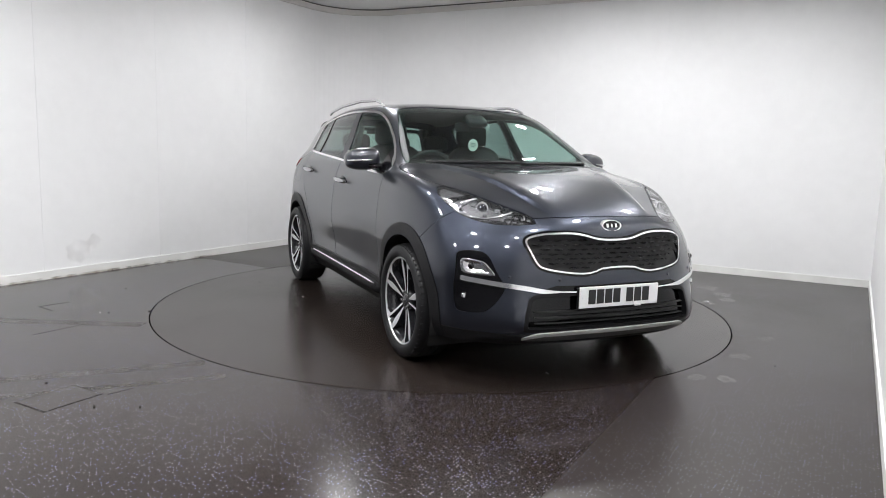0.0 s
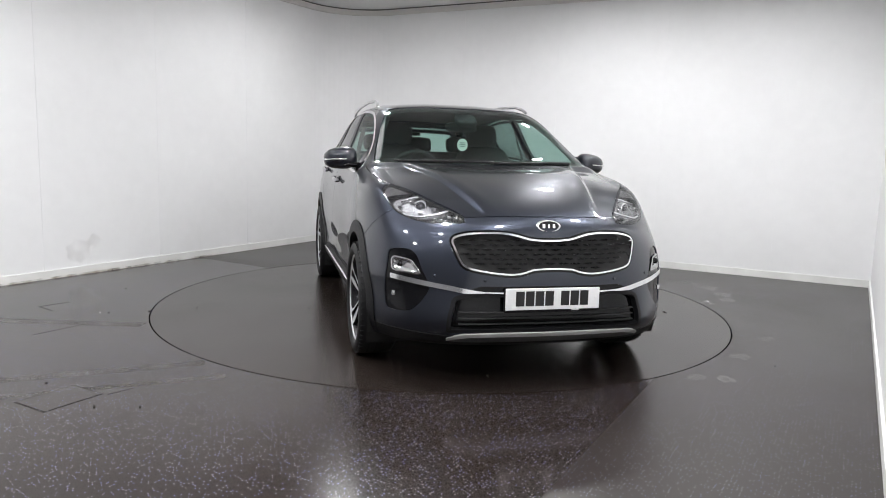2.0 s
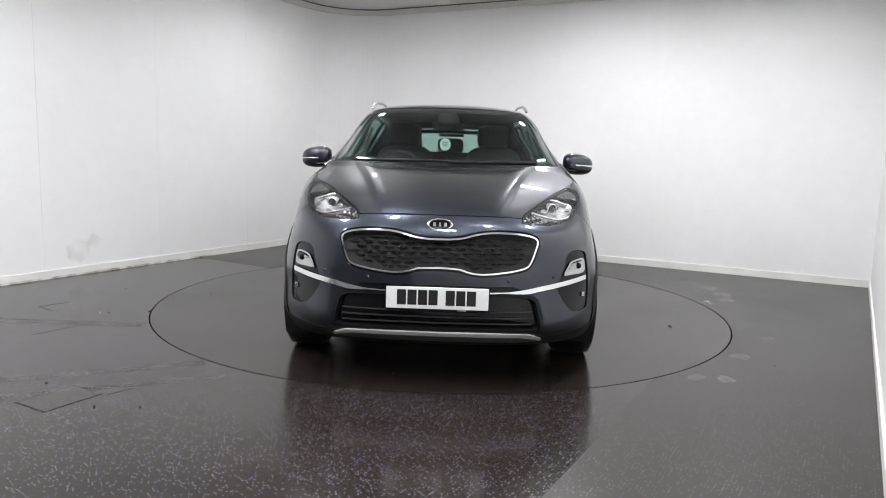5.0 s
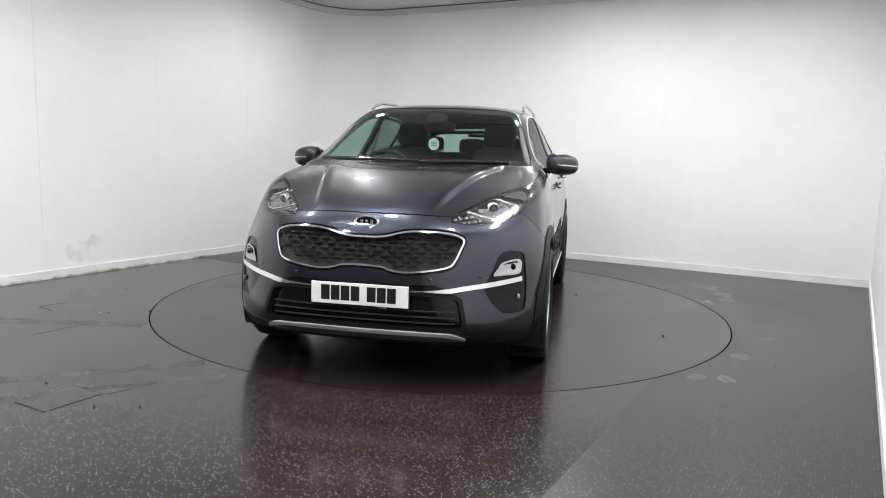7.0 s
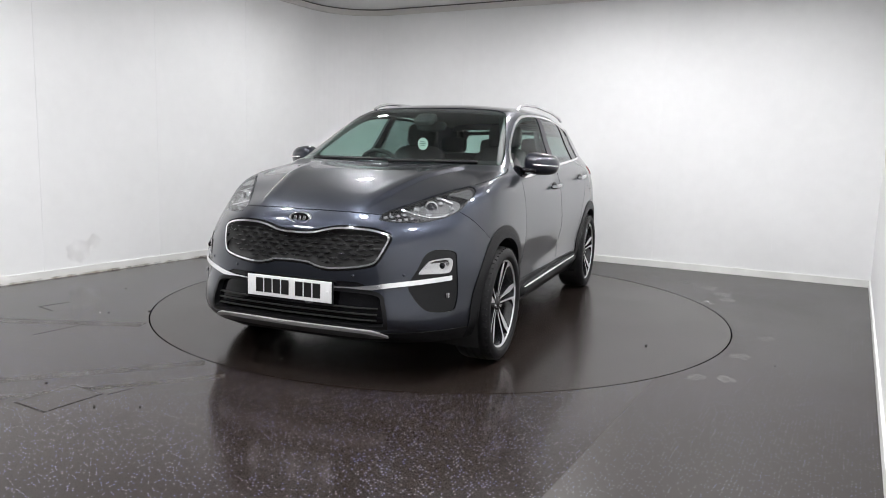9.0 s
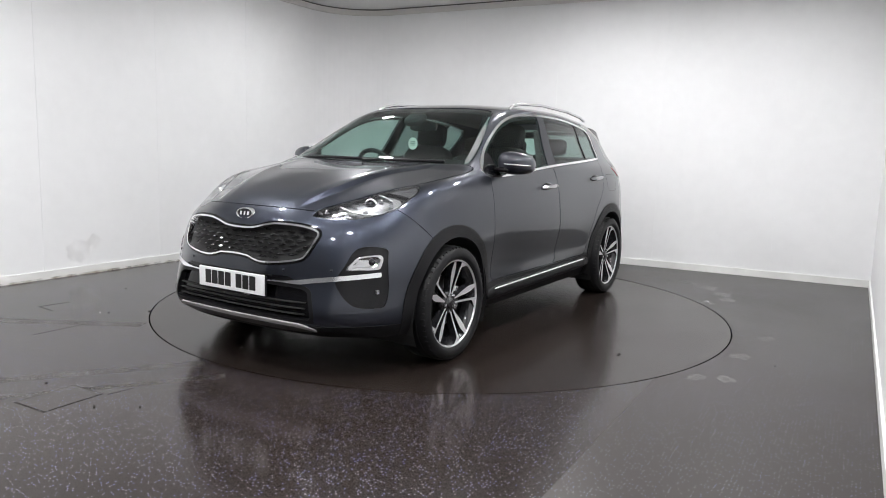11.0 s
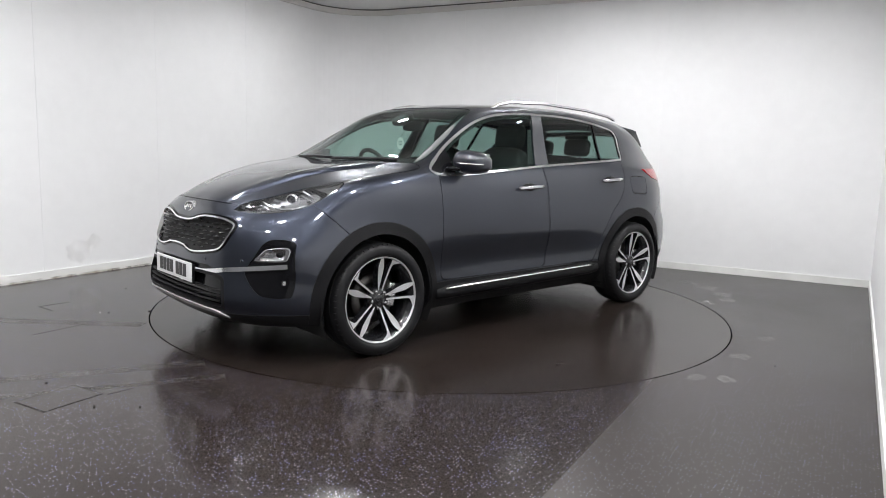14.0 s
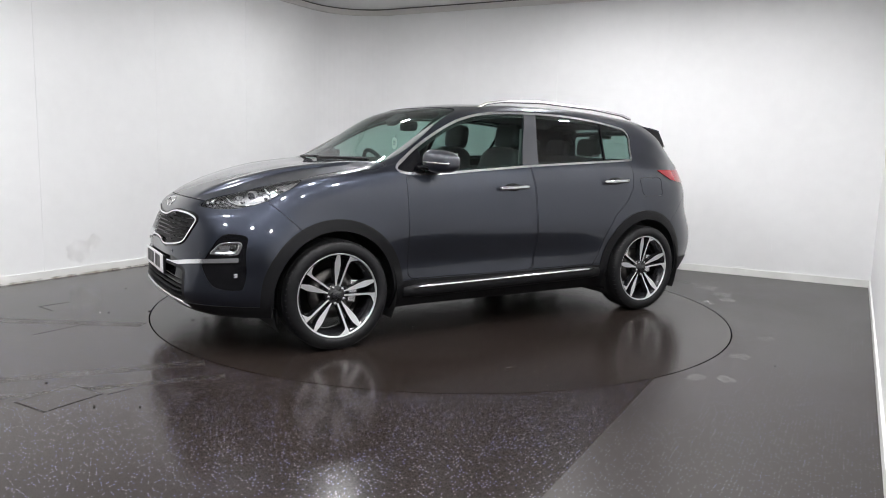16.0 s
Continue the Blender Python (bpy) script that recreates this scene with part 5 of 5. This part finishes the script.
def build_cabin(car):
    # seats
    for y in (.37, -.37):
        st = new("front_seat")
        st.parent = car
        tagged(st, "black leather front seat")
        for nm, a in (("seat_base", (.10, y, .62, .52, .50, .20, 6)), ("seat_back", (-.22, y, .97, .17, .49, .62, -14)), ("headrest", (-.325, y, 1.36, .10, .27, .20, -8))):
            bm = bmesh.new()
            cushion(bm, *a, p=.5)
            part(nm, bm, LEATHER, st, smooth=True)
        bm = bmesh.new()
        for d in (-.06, .06):
            tube(bm, [(-.29, y + d, 1.22), (-.315, y + d, 1.32)], .007, .007, 8)
        part("headrest_post", bm, SATIN, st, smooth=True)
    rs = new("rear_seat")
    rs.parent = car
    tagged(rs, "black leather rear bench seat with headrests")
    for nm, a in (("seat_base", (-.72, 0, .66, .5, 1.30, .2, 4)), ("seat_back", (-1.02, 0, .95, .18, 1.32, .56, -20))):
        bm = bmesh.new()
        cushion(bm, *a, p=.45)
        part(nm, bm, LEATHER, rs, smooth=True)
    for y in (.40, 0, -.40):
        bm = bmesh.new()
        cushion(bm, -1.15, y, 1.295 if y else 1.28, .09, .25, .15, -10, p=.5)
        part("headrest", bm, LEATHER, rs, smooth=True)
        for d in (-.05, .05):
            bm = bmesh.new()
            tube(bm, [(-1.12, y + d, 1.18), (-1.14, y + d, 1.25)], .006, .006, 8)
            part("headrest_post", bm, TRIM, rs, smooth=True)
    # dashboard
    bm = bmesh.new()
    prof = [(1.02, 1.085), (.80, 1.092), (.62, 1.080), (.54, 1.055), (.50, .98), (.56, .80), (.62, .62), (1.0, .62)]
    cols = []
    for y in np.linspace(-.76, .76, 25):
        bulge = .045 * math.exp(-((y + .37) / .17) ** 2)
        xs = 1 - .10 * (abs(y) / .76) ** 3
        cols.append([bm.verts.new((x * xs, y, z + (bulge if .5 < x < .7 and z > 1 else 0) - .02 * (abs(y) / .76) ** 4)) for x, z in prof])
    for a, b in zip(cols, cols[1:]):
        for i in range(len(prof) - 1):
            bm.faces.new((a[i], a[i + 1], b[i + 1], b[i]))
    bmesh.ops.recalc_face_normals(bm, faces=bm.faces)
    part("dashboard", bm, TRIM, car, "dark dashboard", True)
    bm = bmesh.new()
    tilt = pose(.44, -.37, 1.065, 0, -64, 0)
    R, r = .178, .017
    rings = [[bm.verts.new(tilt @ Vector(((R + r * math.cos(b)) * math.cos(a), (R + r * math.cos(b)) * math.sin(a), r * math.sin(b)))) for b in [2 * math.pi * j / 10 for j in range(10)]] for a in [2 * math.pi * i / 48 for i in range(48)]]
    for i in range(48):
        for j in range(10):
            bm.faces.new((rings[i][j], rings[(i + 1) % 48][j], rings[(i + 1) % 48][(j + 1) % 10], rings[i][(j + 1) % 10]))
    bmesh.ops.recalc_face_normals(bm, faces=bm.faces)
    sw = part("steering_wheel", bm, LEATHER, car, "black leather steering wheel", True)
    bm = bmesh.new()
    cushion(bm, 0, 0, 0, .14, .13, .05, p=.6)
    tube(bm, [(0, -.17, 0), (0, .17, 0)], .02, .008, 8)
    tube(bm, [(0, 0, 0), (-.17, 0, 0)], .02, .008, 8)
    bmesh.ops.transform(bm, matrix=tilt @ pose(0, 0, -.02), verts=bm.verts)
    part("steering_hub", bm, TRIM, sw, smooth=True)
    # mirror, camera housing and the hanging disc
    bm = bmesh.new()
    cushion(bm, .36, 0, 1.415, .04, .24, .075, -8, p=.5)
    im = part("interior_mirror", bm, TRIM, car, "black interior mirror", True)
    bm = bmesh.new()
    cushion(bm, .47, 0, 1.46, .14, .16, .06, 30, p=.6)
    part("sensor_housing", bm, TRIM, im, smooth=True)
    bm = bmesh.new()
    lathe(bm, [(-.0015, .001), (-.0015, .040), (.0015, .040), (.0015, .001)], 32)
    bmesh.ops.scale(bm, vec=(1, 1, 1.12), verts=bm.verts)
    bmesh.ops.transform(bm, matrix=pose(.472, -.018, 1.283, 0, 0, 90), verts=bm.verts)
    disc = part("hanging_tag", bm, WHITECARD, car, "round white card hung from the mirror")
    for z, w in ((1.298, .04), (1.285, .046), (1.272, .034)):
        bm = bmesh.new()
        box(bm, .4742, -.018, z, .001, w, .007)
        part("print_bar", bm, CARDGREY, disc)
    bm = bmesh.new()
    tube(bm, [(.472, -.018, 1.325), (.43, -.01, 1.39)], .0012, .0012, 6)
    part("cord", bm, TRIM, disc)
    # cabin floor, door cards, parcel area
    bm = bmesh.new()
    box(bm, -.35, 0, .50, 2.7, 1.44, .06)
    box(bm, -1.55, 0, .85, .55, 1.30, .50, bevel=.04)
    part("cabin_floor", bm, TRIM, car)
    for s in (1, -1):
        bm = bmesh.new()
        box(bm, -.2, s * .765, .86, 1.95, .06, .50, bevel=.02)
        part("door_card", bm, TRIM, car, "dark door trim", True)


CAR = build_car()


def motions():
    """The car and the table under it turn together about the table's middle."""
    def turn(t):
        return -65.12 + t * (-5.1894 + t * (-0.003522 + t * 0.0003154))
    rows_car, rows_table = [], []
    for i in range(33):
        t = i * 0.5
        a = turn(t)
        rows_table.append((t, pose(0, 0, 0, 0, 0, a)))
        rows_car.append((t, pose(0, 0, 0, 0, 0, a) @ pose(-0.003, 0.023, 0)))
    walk(TURNTABLE, rows_table)
    walk(CAR, rows_car)


motions()
